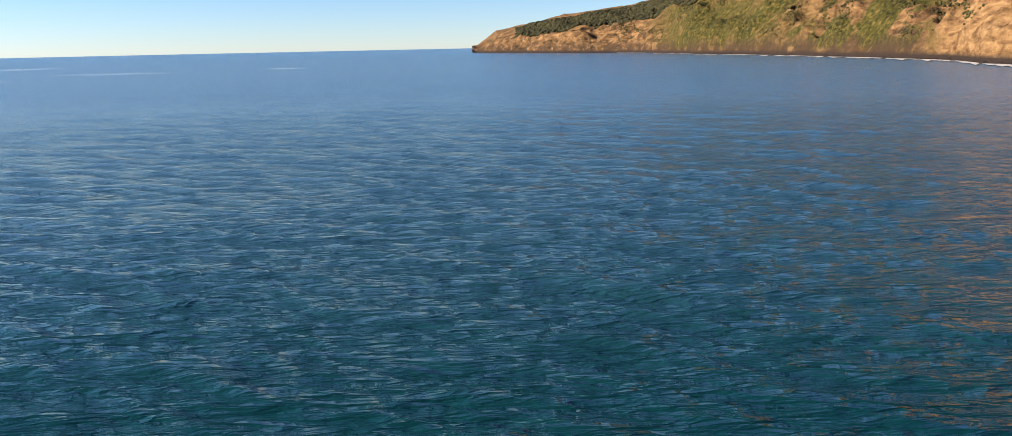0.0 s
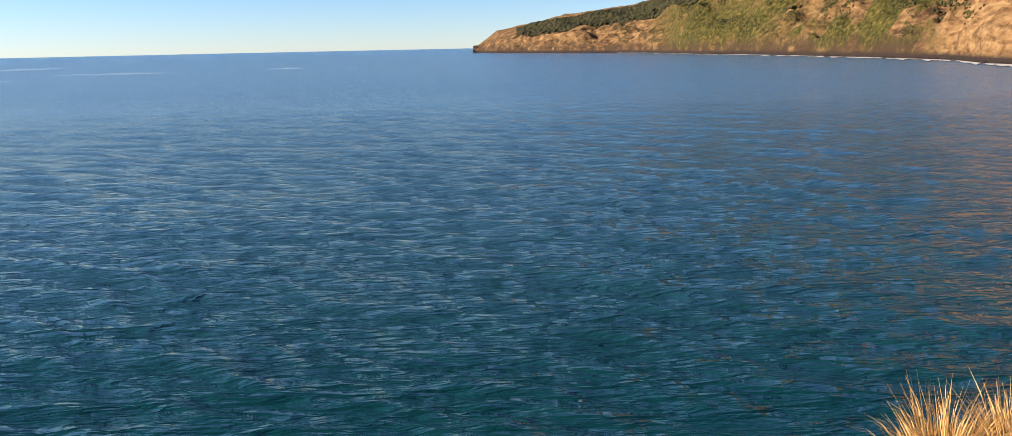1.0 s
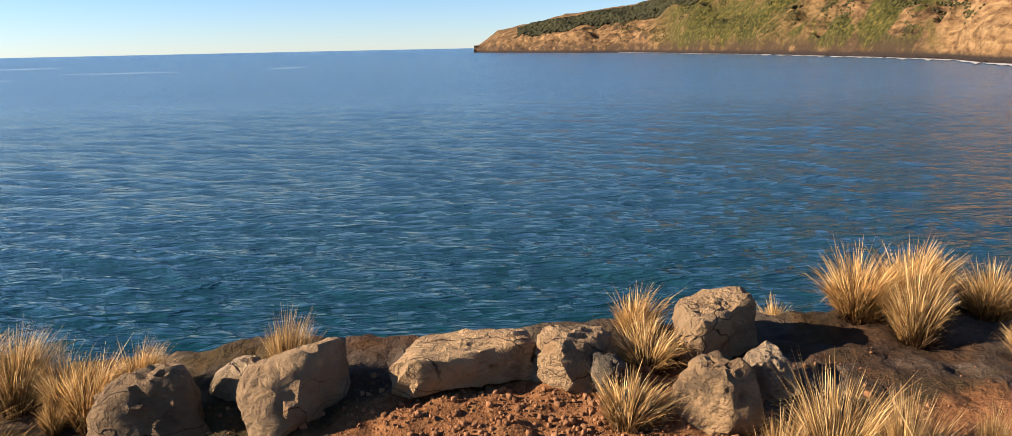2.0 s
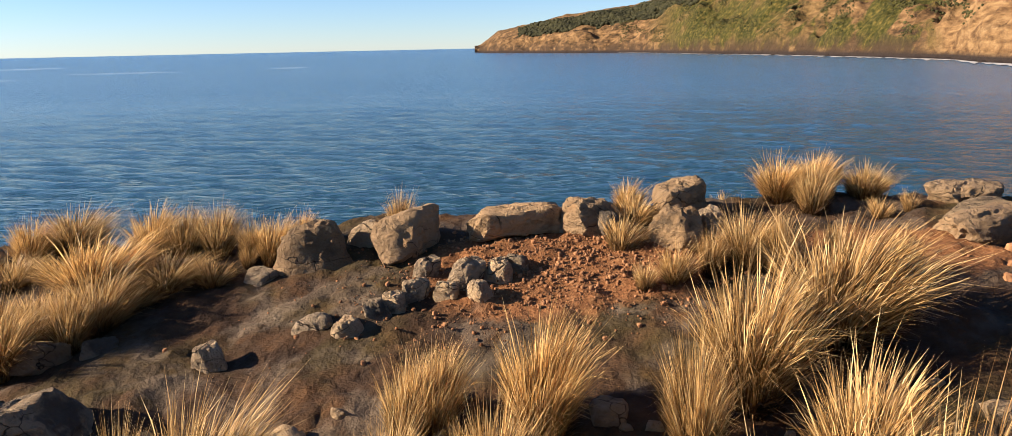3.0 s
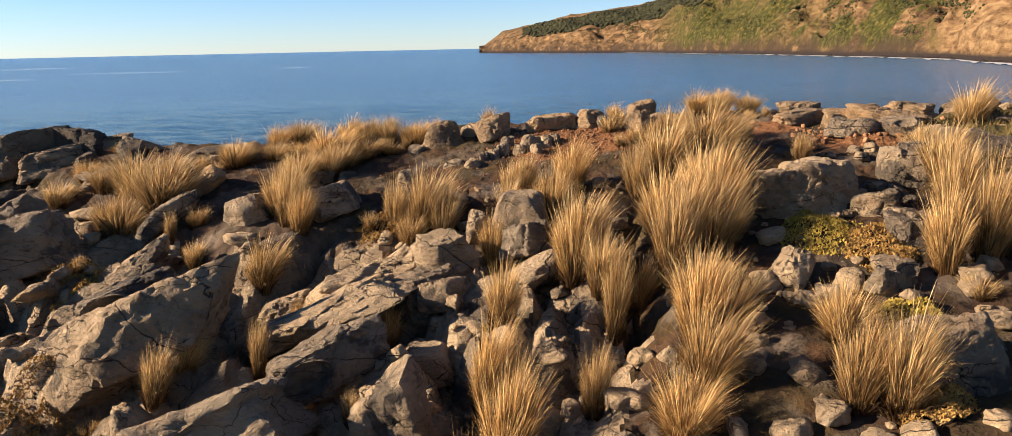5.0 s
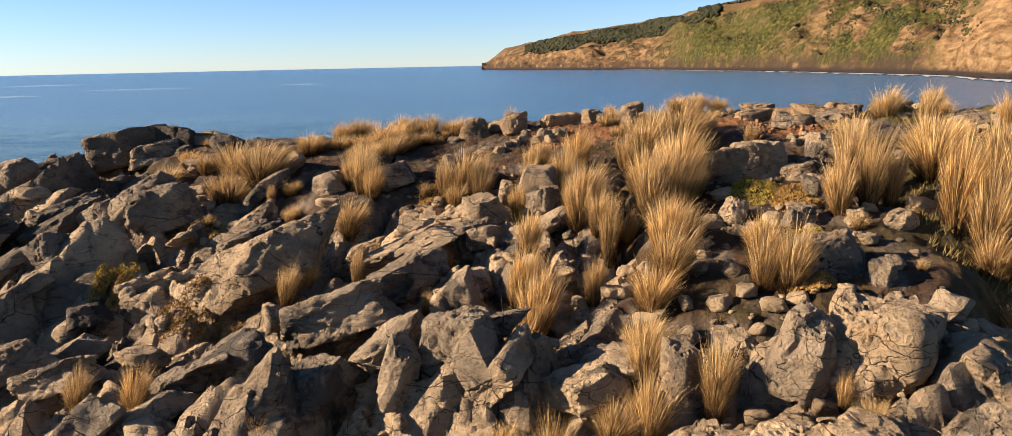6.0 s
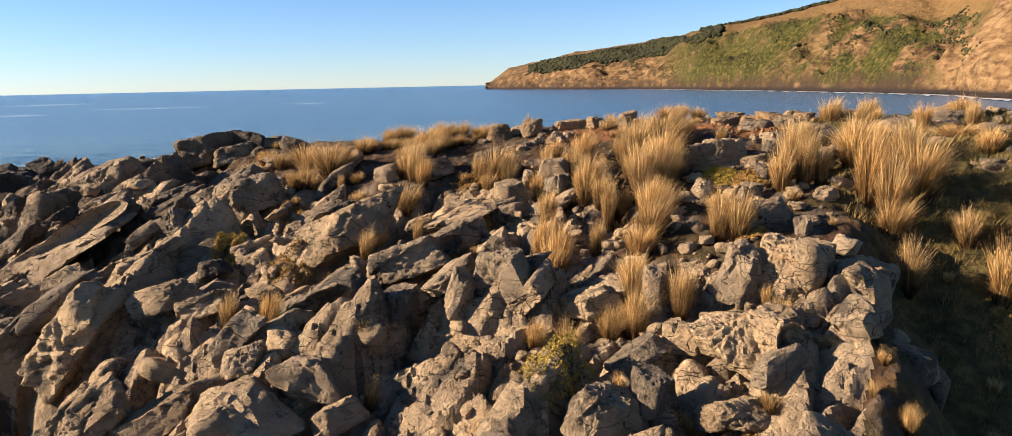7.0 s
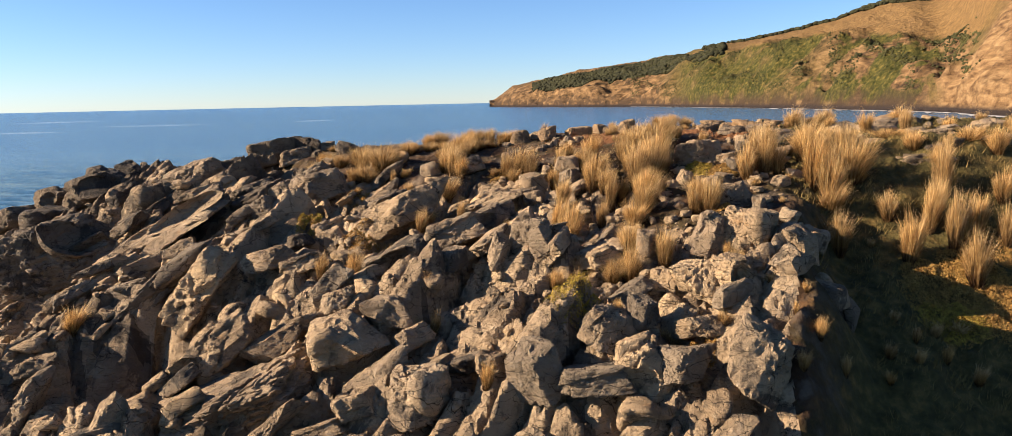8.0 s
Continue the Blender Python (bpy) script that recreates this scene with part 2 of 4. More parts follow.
def make_hill():
    m = Nodes("headland_slope")
    place = m.geo.outputs["Position"]
    z = m.axis(place, "Z")
    steep = m.axis(m.geo.outputs["Normal"], "Z")
    big, mid, fine = m.noise(0.012, 5, 0.6, place), m.noise(0.045, 6, 0.65, place, 0.5), m.noise(0.25, 5, 0.7, place)
    rock = m.ramp(m.noise(0.06, 6, 0.68, m.stretched((1, 1, 2.4), place), 0.5), (0.36, (0.04, 0.027, 0.017)), (0.5, (0.21, 0.125, 0.055)), (0.66, (0.44, 0.28, 0.13)))
    green = m.ramp(fine, (0.3, (0.018, 0.023, 0.006)), (0.5, (0.080, 0.080, 0.018)), (0.72, (0.25, 0.185, 0.045)))
    dry = m.ramp(fine, (0.3, (0.17, 0.105, 0.038)), (0.7, (0.38, 0.24, 0.088)))
    sand = m.ramp(m.math("MULTIPLY", m.axis(place, "Y"), 0.001), (0.50, 1.0), (0.54, 0.0))
    rock = m.mix(sand, rock, m.ramp(m.noise(0.09, 6, 0.65, m.stretched((1, 1, 3.0), place), 0.4), (0.34, (0.13, 0.075, 0.033)), (0.5, (0.29, 0.18, 0.078)), (0.66, (0.45, 0.30, 0.14))))
    bear = m.math("DIVIDE", m.axis(place, "X"), m.math("ADD", m.axis(place, "Y"), 15.0))
    lip = m.ramp(bear, (0.075, 0.42), (0.158, 0.52), (0.24, 0.68), (0.32, 0.76), (0.404, 0.73), (0.485, 0.64), (0.55, 0.54))
    over = m.math("SUBTRACT", m.math("MULTIPLY", z, 0.01), lip)
    over = m.math("ADD", over, m.math("MULTIPLY", m.math("SUBTRACT", mid, 0.5), 0.14))
    patch = m.ramp(m.math("ADD", m.math("MULTIPLY", big, 0.45), m.math("MULTIPLY", mid, 0.55)), (0.31, 0.0), (0.40, 1.0))
    patch = m.math("MULTIPLY", patch, m.ramp(bear, (0.17, 0.12), (0.215, 1.0)))
    scar = m.ramp(m.noise(0.02, 5, 0.6, place, 0.8), (0.53, 0.0), (0.59, 0.95))
    scar = m.math("MULTIPLY", scar, m.ramp(bear, (0.30, 0.35), (0.44, 1.0)))
    patch = m.math("MULTIPLY", patch, m.math("SUBTRACT", 1.0, scar))
    patch = m.math("MULTIPLY", patch, m.math("SUBTRACT", 1.0, sand))
    patch = m.math("MULTIPLY", patch, m.ramp(m.math("MULTIPLY", z, 0.01), (0.02, 0.0), (0.09, 1.0)))
    col = m.mix(patch, rock, green)
    crown = m.ramp(m.math("ADD", over, 0.5), (0.46, 0.0), (0.51, 1.0))
    crown = m.math("MULTIPLY", crown, m.ramp(bear, (0.21, 0.3), (0.29, 1.0)))
    col = m.mix(m.math("MULTIPLY", crown, m.math("SUBTRACT", 1.0, sand)), col, dry)
    dark = m.ramp(m.noise(0.05, 5, 0.65, m.stretched((1, 1, 0.7), place), 0.6), (0.48, 0.9), (0.60, 0.1))
    dark = m.math("MULTIPLY", dark, m.ramp(m.math("MULTIPLY", z, 0.01), (0.08, 1.0), (0.20, 0.0)))
    dark = m.math("MULTIPLY", dark, m.math("SUBTRACT", 1.0, sand))
    col = m.mix(dark, col, (0.07, 0.048, 0.03))
    wet = m.ramp(m.math("MULTIPLY", z, 0.1), (0.25, 1.0), (0.55, 0.0))
    col = m.mix(wet, col, (0.045, 0.035, 0.03))
    h = m.math("ADD", mid, m.math("MULTIPLY", fine, 0.35))
    m.set(Base_Color=col, Roughness=0.95, Normal=m.bump(h, 1.0, 6.5))
    m.shader.inputs["Specular IOR Level"].default_value = 0.1
    return m.mat


def make_plain(name, low, high, scale, rough=0.9, tone=0.58):
    m = Nodes(name)
    m.tone = (tone, tone * 0.97, tone * 0.93)
    col = m.ramp(m.noise(scale, 5, 0.65, m.geo.outputs["Position"]), (0.3, low), (0.7, high))
    tone = m.ramp(m.geo.outputs["Random Per Island"], (0.0, 0.65), (1.0, 1.25))
    col = m.mix(1.0, col, tone, "MULTIPLY")
    m.set(Base_Color=col, Roughness=rough)
    m.shader.inputs["Specular IOR Level"].default_value = 0.15
    return m.mat


ROCK = make_rock()
TAN_ROCK = make_rock("worn_tan_rock", (0.70, 0.60, 0.475), 0.5)
PALE_ROCK = make_rock("pale_tan_rock", (1.0, 0.89, 0.75), 0.5)
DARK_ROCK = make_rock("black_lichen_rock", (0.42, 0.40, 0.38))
SOIL = make_soil()
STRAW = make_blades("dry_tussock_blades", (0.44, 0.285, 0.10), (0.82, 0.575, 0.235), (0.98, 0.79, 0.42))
THATCH = make_blades("dead_thatch", (0.10, 0.065, 0.035), (0.20, 0.13, 0.065), (0.30, 0.20, 0.10))
SEA = make_sea()
HILL = make_hill()
WOOD = make_plain("far_bush", (0.026, 0.029, 0.013), (0.07, 0.068, 0.026), 0.05)
SCRUB = make_plain("hill_scrub", (0.04, 0.045, 0.015), (0.13, 0.12, 0.04), 0.05)
TURF = make_plain("dry_turf", (0.12, 0.10, 0.034), (0.42, 0.30, 0.095), 1.3)
CUSHION_Y = make_plain("yellow_green_cushion", (0.17, 0.12, 0.02), (0.46, 0.34, 0.05), 9.0, tone=1.0)
CUSHION_O = make_plain("russet_cushion", (0.18, 0.105, 0.028), (0.50, 0.31, 0.08), 9.0, tone=0.9)
FOAM = make_plain("surf_foam", (0.55, 0.56, 0.56), (0.85, 0.85, 0.84), 0.4)
CLAY = make_plain("reddish_gravel", (0.20, 0.09, 0.035), (0.52, 0.28, 0.13), 7.0)


# ---- building helpers ----
def mesh_of(name, verts, faces, material, smooth=True):
    me = bpy.data.meshes.new(name)
    me.from_pydata(verts, [], faces)
    me.materials.append(material)
    me.polygons.foreach_set("use_smooth", [smooth] * len(me.polygons))
    me.update()
    return me


def part(name, me, parent):
    ob = new(name, me)
    ob.parent = parent
    return ob


def step(a):
    a = min(1.0, max(0.0, a))
    return a * a * (3 - 2 * a)


def ground_height(x, y):
    """Smooth height of the islet above the sea."""
    z = 11.32 + 0.095 * x + 0.215 * y
    z -= 0.45 * step((-11.5 - x) / 2.5) + 0.9 * step((-12.5 - x) / 1.5) * step((4.2 - y) / 2.0)
    z -= 0.5 * step((-1.5 - x) / 2.0) * step((-3.6 - y) / 1.4)
    z += 0.35 * math.exp(-((x + 7.2) / 1.6) ** 2 - ((y - 0.8) / 1.3) ** 2) + 0.3 * math.exp(-((x + 10.2) / 1.4) ** 2 - ((y - 3.0) / 1.2) ** 2)
    z -= 0.013 * max(0.0, -6.5 - x) ** 2
    z += 0.95 * step((-10.5 - x) / 4.0) * step((y + 1.0) / 4.0)
    z -= 0.062 * max(0.0, -4.0 - y) ** 2
    rim = 3.5 + 0.27 * min(0.0, y + 3.0) + 0.16 * math.sin(1.7 * y) + 0.1 * math.sin(3.9 * y + 1)
    z -= (1.15 + 0.12 * max(0.0, -3.0 - y)) * step((x - rim) / 1.4) * step((-0.6 - y) / 3.2)
    z += 0.35 * step((x - 7.5) / 2.5) * step((-1.5 - y) / 3.0)
    z -= 0.5 * step((x - 4.6) / 1.6) * step((-3.4 - y) / 1.4)
    z = 12.15 + 0.4 * (z - 12.15) if z > 12.15 else z
    z -= 0.22 * math.exp(-((x + 0.3) / 1.1) ** 2 - ((y + 2.2) / 2.2) ** 2)
    z -= 0.25 * math.exp(-((x + 4.2) / 1.5) ** 2 - ((y + 2.6) / 1.2) ** 2)
    z += 0.22 * math.exp(-((x - rim + 0.5) / 0.7) ** 2) * step((-2.5 - y) / 2.0)
    z -= 2.0 * math.exp(-((x + 9.8) / 1.9) ** 2 - ((y + 4.3) / 0.9) ** 2)
    # knoll at the left edge of view, heightened to throw shade into the hollow
    z += 1.25 * math.exp(-((x + 13.0) / 1.0) ** 2 - ((y + 5.0) / 1.3) ** 2)
    rim = 4.6 + 0.27 * max(0.0, -x - 4.0) - 0.36 * max(0.0, x - 3.0) + 0.15 * max(0.0, x - 6.0)
    far = y - rim
    z -= 1.7 * max(0.0, far) ** 1.3
    z -= 0.045 * max(0.0, x - 13.0) ** 2
    return max(z, -4.0)


# ---- sea ----
SWELLS = ((11.0, 0.07, 0.5, 1.0), (5.2, 0.055, 0.15, 2.0), (3.4, 0.050, 0.5, 3.0), (2.1, 0.040, -0.2, 4.0),
          (1.45, 0.030, 0.4, 5.0), (1.05, 0.022, 0.05, 6.0))


def build_sea():
    """One sheet of water to the horizon, with waves where the camera is near."""
    front = [radians(q) for q in np.linspace(-46, 46, 400)]
    aside = [radians(q) for q in np.linspace(46, 314, 60)][1:-1]
    spokes = front + aside
    rings, n = 640, len(spokes)
    radii = [20.0 * (4900 / 20.0) ** (i / (rings - 1)) for i in range(rings)]
    verts, faces = [], []
    for r in radii:
        cell = r * 0.0087
        for k, ang in enumerate(spokes):
            x, y = r * math.sin(ang), 4 + r * math.cos(ang)
            z = 0.0
            if k < 400:
                patch = 0.8 + 0.5 * noise.noise((x * 0.06, y * 0.06, 9.0))
                bend = 0.9 * noise.noise((x * 0.11, y * 0.11, 1.0))
                for long, high, ang, seed in SWELLS:
                    fade = step(2.2 - 5.0 * cell / long)
                    if fade > 0:
                        w = (x * math.sin(ang) + y * math.cos(ang)) / long + bend * 2.0 / long
                        w += 0.55 * noise.noise((x * 0.5 / long, y * 0.5 / long, seed))
                        z += high * fade * patch * (2 * (0.5 + 0.5 * math.sin(2 * math.pi * w)) ** 1.6 - 0.9)
            verts.append((x, y, z))
    verts.append((0, 4, 0))
    for i in range(rings - 1):
        for j in range(n):
            k = (j + 1) % n
            faces.append((i * n + j, (i + 1) * n + j, (i + 1) * n + k, i * n + k)[::-1])
    for j in range(n):
        faces.append((len(verts) - 1, j, (j + 1) % n)[::-1])
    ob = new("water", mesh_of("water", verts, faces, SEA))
    tagged(ob, "deep blue open sea with small wind ripples", "sea", kind="structure")


build_sea()


# ---- islet ground ----
def bedrock(x, y, size, seed, dip=0.46):
    """Broken slabs: faces rising towards +x and +y, steep ends, clefts between."""
    wx = 0.3 * noise.noise((x * 0.9 / size, y * 0.9 / size, seed))
    wy = 0.3 * noise.noise((x * 0.9 / size, y * 0.9 / size, seed + 7))
    u, v = (0.5 * x - 0.86 * y) / size + wx, (0.86 * x + 0.5 * y) / size + wy
    dist, points = noise.voronoi(Vector((u, v * 0.55, seed)))
    near = points[0]
    a = math.sin(near.x * 127.1 + near.y * 311.7 + seed) * 437.58
    c = math.sin(near.x * 269.5 + near.y * 183.3 + seed) * 851.53
    a, c = a - math.floor(a) - 0.5, c - math.floor(c) - 0.5
    cleft = 1 - step((dist[1] - dist[0]) / 0.17)
    return size * (0.36 * a + (dip + 0.4 * c) * (v * 0.55 - near.y) + 0.5 * a * (u - near.x) - 0.46 * cleft)


def stony_share(x, y):
    """How far the ground is bare rock rather than soil."""
    q = step((-x + 1.4 + 0.9 * noise.noise((x * 0.5, y * 0.5, 4))) / 2.0) * step((1.6 - y + 0.8 * max(0.0, -4.5 - x)) / 1.6)
    rim = 3.3 + 0.27 * min(0.0, y + 3.0) + 0.5 * noise.noise((y * 0.6, 2.0, 7.0))
    return max(q, step((rim + 0.5 - x) / 0.7) * step((-3.2 - y) / 1.5))


def rough_height(x, y):
    z = ground_height(x, y)
    p = Vector((x, y, 0.0))
    stony = stony_share(x, y)
    if stony > 0.01:
        z += stony * (0.65 * bedrock(x, y, 1.7, 3.0) + 0.7 * bedrock(x, y, 0.62, 8.0) + 0.55 * bedrock(x, y, 0.24, 5.0) - 0.16)
    d = noise.voronoi(Vector((x * 3.6, y * 4.2, 8.0)))[0]
    z += 0.06 * (min(0.5, d[1] - d[0]) - 0.2)
    if x > 3.0:
        wild = step((x - 3.0) / 2.5)
        z += wild * (0.22 * noise.noise(p * 0.45) + 0.16 * noise.fractal(p * 1.3, 1.0, 2.0, 3))
    z += 0.07 * noise.noise(p * 1.1) + 0.035 * noise.fractal(p * 5.0, 1.0, 2.0, 4)
    return z


def build_ground():
    xs = np.concatenate([np.linspace(-60, -19, 60), np.arange(-18.9, 4.6, 0.048), np.arange(4.6, 12.0, 0.08), np.linspace(12.1, 45, 60)])
    ys = np.concatenate([np.linspace(-26, -12.2, 40), np.arange(-12.1, 7.0, 0.055), np.linspace(7.2, 16, 40)])
    verts = [(float(x), float(y), rough_height(x, y)) for y in ys for x in xs]
    n = len(xs)
    faces = [(r * n + c, r * n + c + 1, (r + 1) * n + c + 1, (r + 1) * n + c) for r in range(len(ys) - 1) for c in range(n - 1)]
    me = mesh_of("ground", verts, faces, SOIL)
    me.materials.append(ROCK)
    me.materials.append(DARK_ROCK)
    kinds = []
    for a, _, c, _ in faces:
        x, y = (verts[a][0] + verts[c][0]) / 2, (verts[a][1] + verts[c][1]) / 2
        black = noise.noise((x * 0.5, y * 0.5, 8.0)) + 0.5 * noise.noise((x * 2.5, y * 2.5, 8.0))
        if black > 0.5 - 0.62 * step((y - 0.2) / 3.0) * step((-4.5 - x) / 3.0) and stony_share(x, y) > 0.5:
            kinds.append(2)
            continue
        kinds.append(1 if stony_share(x, y) > 0.45 + 0.35 * noise.noise((x * 2.3, y * 2.3, 1.0)) else 0)
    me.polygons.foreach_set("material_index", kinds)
    me.set_sharp_from_angle(angle=radians(28))
    ob = new("ground", me)
    tagged(ob, "stony brown islet ground with moss and cracked bare bedrock", "ground", kind="structure")


build_ground()


# ---- headland across the bay ----
COAST_TURN = (-1.9, -0.5, 4.3, 9.0, 13.5, 17.9, 22.0, 25.9, 28.8, 30.2, 33.0, 40.0, 55.0, 75.0)
COAST_FAR = (1690, 1560, 1310, 1175, 952, 825, 706, 624, 565, 500, 455, 380, 300, 260)
CLIFF_TOP = (10, 24, 37, 46, 62, 69, 67, 60, 54, 46, 50, 52, 54, 54)
RIDGE_TOP = (14, 46, 70, 80, 88, 95, 103, 113, 122, 128, 134, 140, 145, 145)


SLOPE_TURN, SLOPE_WIDE = (-1.9, 2.0, 5.0, 9.0, 14.0, 20.0, 28.0, 31.0), (22, 42, 60, 85, 105, 115, 110, 75)


def headland_height(turn, s, far):
    """Height at s metres inland of the shore, on a bearing in degrees."""
    cliff = float(np.interp(turn, COAST_TURN, CLIFF_TOP))
    ridge = float(np.interp(turn, COAST_TURN, RIDGE_TOP))
    wide = float(np.interp(turn, SLOPE_TURN, SLOPE_WIDE))
    x, y = far * math.sin(radians(turn)), far * math.cos(radians(turn))
    spur = noise.noise((turn * 0.45 + s * 0.008, far * 0.0006, 2.0)) + 0.3 * noise.noise((turn * 1.15 + s * 0.02, far * 0.001, 6.0))
    spur = max(-0.7, min(0.7, spur))
    s2 = s + float(np.interp(turn, (0, 18, 25, 30), (30, 13, 13, 6))) * spur * step((s - 4) / 60)
    if s2 < 0:
        return max(-3.0, s2 * 0.3)
    beach = min(s2, 10) * 0.16
    up = min(1.0, max(0.0, (s2 - 7) / wide))
    low = 0.2 * cliff
    z = beach + low * step(up * 9) + (cliff - low - 2) * up ** 0.95
    back = min(1.0, max(0.0, (s2 - wide) / 190))
    z += (ridge - cliff) * (0.6 * back + 0.4 * step(back))
    p = Vector((x, y, 0.0))
    z += 10 * (1 - 0.75 * step(back * 2.5)) * step(s2 / 30) * noise.fractal(p * 0.013, 1.0, 2.0, 5) + 3.0 * (1 - 0.8 * step(back * 3)) * step(s2 / 12) * noise.fractal(p * 0.06, 1.0, 2.0, 4)
    z -= 14 * math.exp(-((turn - 28.2) / 2.0) ** 2) * step((s2 - 20) / 90)
    slope = step(up * 5) * step((1.0 - back * 2.5)) * step((turn - 9.0) / 4.0) * step((31.0 - turn) / 2.5)
    fold = noise.noise((turn * 0.62 - s2 * 0.022, 0.0, 3.0)) + 0.5 * noise.noise((turn * 1.5 - s2 * 0.05, 4.0, 3.0))
    z += 13 * slope * (0.35 - 1.3 * abs(fold)) * step(s2 / 40)
    ridged = 0.0
    for size, high in ((0.011, 14.0), (0.026, 8.0), (0.06, 3.4)):
        ridged += high * (0.3 - 1.4 * abs(noise.noise((x * size + 0.3 * y * size, y * size * 0.55, 8.0 + high))))
    z += ridged * step(up * 6) * step((1.08 - up) * 4)
    if s2 > 330:
        z *= max(0.0, 1 - ((s2 - 330) / 420) ** 2)
    return z


def shore(turn):
    return float(np.interp(turn, COAST_TURN, COAST_FAR)) + 9 * noise.noise((turn * 0.4, 0, 5))


def build_headland():
    turns = np.concatenate([np.arange(-2.2, 36, 0.085), np.arange(36, 75, 0.5)])
    steps = [-14 + 1.6 * i for i in range(10)] + [2 * 1.062 ** i * 3.2 for i in range(-6, 82)]
    steps = sorted(steps)
    verts, faces, n = [], [], len(steps)
    for turn in turns:
        c, sn = math.cos(radians(turn)), math.sin(radians(turn))
        r0 = shore(turn)
        for s in steps:
            far = r0 + s
            verts.append((far * sn - 1.5, far * c - 15, headland_height(turn, s, far)))
    for i in range(len(turns) - 1):
        for j in range(n - 1):
            faces.append((i * n + j, (i + 1) * n + j, (i + 1) * n + j + 1, i * n + j + 1))
    ob = new("headland", mesh_of("headland", verts, faces, HILL))
    tagged(ob, "distant sunlit headland with brown cliffs and dry grass", "headland", kind="structure")


def clump_form(rnd, detail=2):
    """A small uneven bush crown."""
    bm = bmesh.new()
    bmesh.ops.create_icosphere(bm, subdivisions=detail, radius=1.0)
    o = Vector((rnd.random() * 50, rnd.random() * 50, 0))
    for v in bm.verts:
        v.co *= 0.75 + 0.6 * noise.noise(v.co * 1.7 + o)
        v.co.z *= 0.8
    out = ([tuple(v.co) for v in bm.verts], [tuple(v.index for v in f.verts) for f in bm.faces])
    bm.free()
    return out


def build_woods():
    rnd = random.Random(11)
    full, plain = [clump_form(rnd) for _ in range(6)], [clump_form(rnd, 1) for _ in range(6)]
    verts, faces, low_verts, low_faces = [], [], [], []

    def put(turn, s, size, verts=verts, faces=faces):
        far = shore(turn) + s
        z = headland_height(turn, s, far)
        vs, fs = rnd.choice(full if size > 2.2 else plain)
        k = len(verts)
        for x, y, h in vs:
            verts.append((far * math.sin(radians(turn)) - 1.5 + x * size, far * math.cos(radians(turn)) - 15 + y * size, z + size * (0.35 + h)))
        faces.extend(tuple(i + k for i in f) for f in fs)

    for _ in range(4600):                         # dark wood behind the outer cliffs
        turn = rnd.uniform(1.0, 14.5)
        wide = float(np.interp(turn, SLOPE_TURN, SLOPE_WIDE))
        put(turn, wide + rnd.uniform(10, 130), rnd.uniform(2.6, 5.0))
    for _ in range(1500):                         # wooded skyline
        turn = rnd.uniform(13.0, 34)
        wide = float(np.interp(turn, SLOPE_TURN, SLOPE_WIDE))
        put(turn, wide + rnd.uniform(172, 225), rnd.uniform(2.2, 4.2))
    for _ in range(9000):                         # scrub in the gullies
        turn, s = rnd.uniform(8, 30), rnd.uniform(16, 120)
        if noise.noise((turn * 0.9, s * 0.02, 9.0)) > 0.05 + 0.2 * rnd.random():
            put(turn, s, rnd.uniform(0.6, 1.6), low_verts, low_faces)
    for _ in range(420):
        put(rnd.gauss(28.5, 0.5), rnd.uniform(40, 150), rnd.uniform(0.7, 1.7), low_verts, low_faces)
    ob = new("far_scrub", mesh_of("far_scrub", low_verts, low_faces, SCRUB))
    tagged(ob, "olive green scrub on the distant headland slopes", "scrub", kind="stuff")
    ob = new("far_woods", mesh_of("far_woods", verts, faces, WOOD))
    tagged(ob, "dark green scrub and trees on the distant headland", "woodland", kind="stuff")


def build_surf():
    verts, faces = [], []
    rnd = random.Random(4)
    for turn in np.arange(8.0, 34.0, 0.08):
        r = shore(turn)
        w = max(0.0, 28 * (0.5 + noise.noise((turn * 2.1, 3, 0)) + 0.5 * noise.noise((turn * 9, 3, 0))))
        off = 5 + 2.5 * noise.noise((turn * 1.3, 7, 0))
        for q in (r - off - w * 1.6, r - off):
            verts.append((q * math.sin(radians(turn)) - 1.5, q * math.cos(radians(turn)) - 15, 0.32))
    for i in range(len(verts) // 2 - 1):
        faces.append((2 * i, 2 * i + 2, 2 * i + 3, 2 * i + 1))
    ob = new("surf", mesh_of("surf", verts, faces, FOAM))
    tagged(ob, "white breaking surf along the headland shore", "surf", kind="stuff")


build_headland()
build_woods()
build_surf()


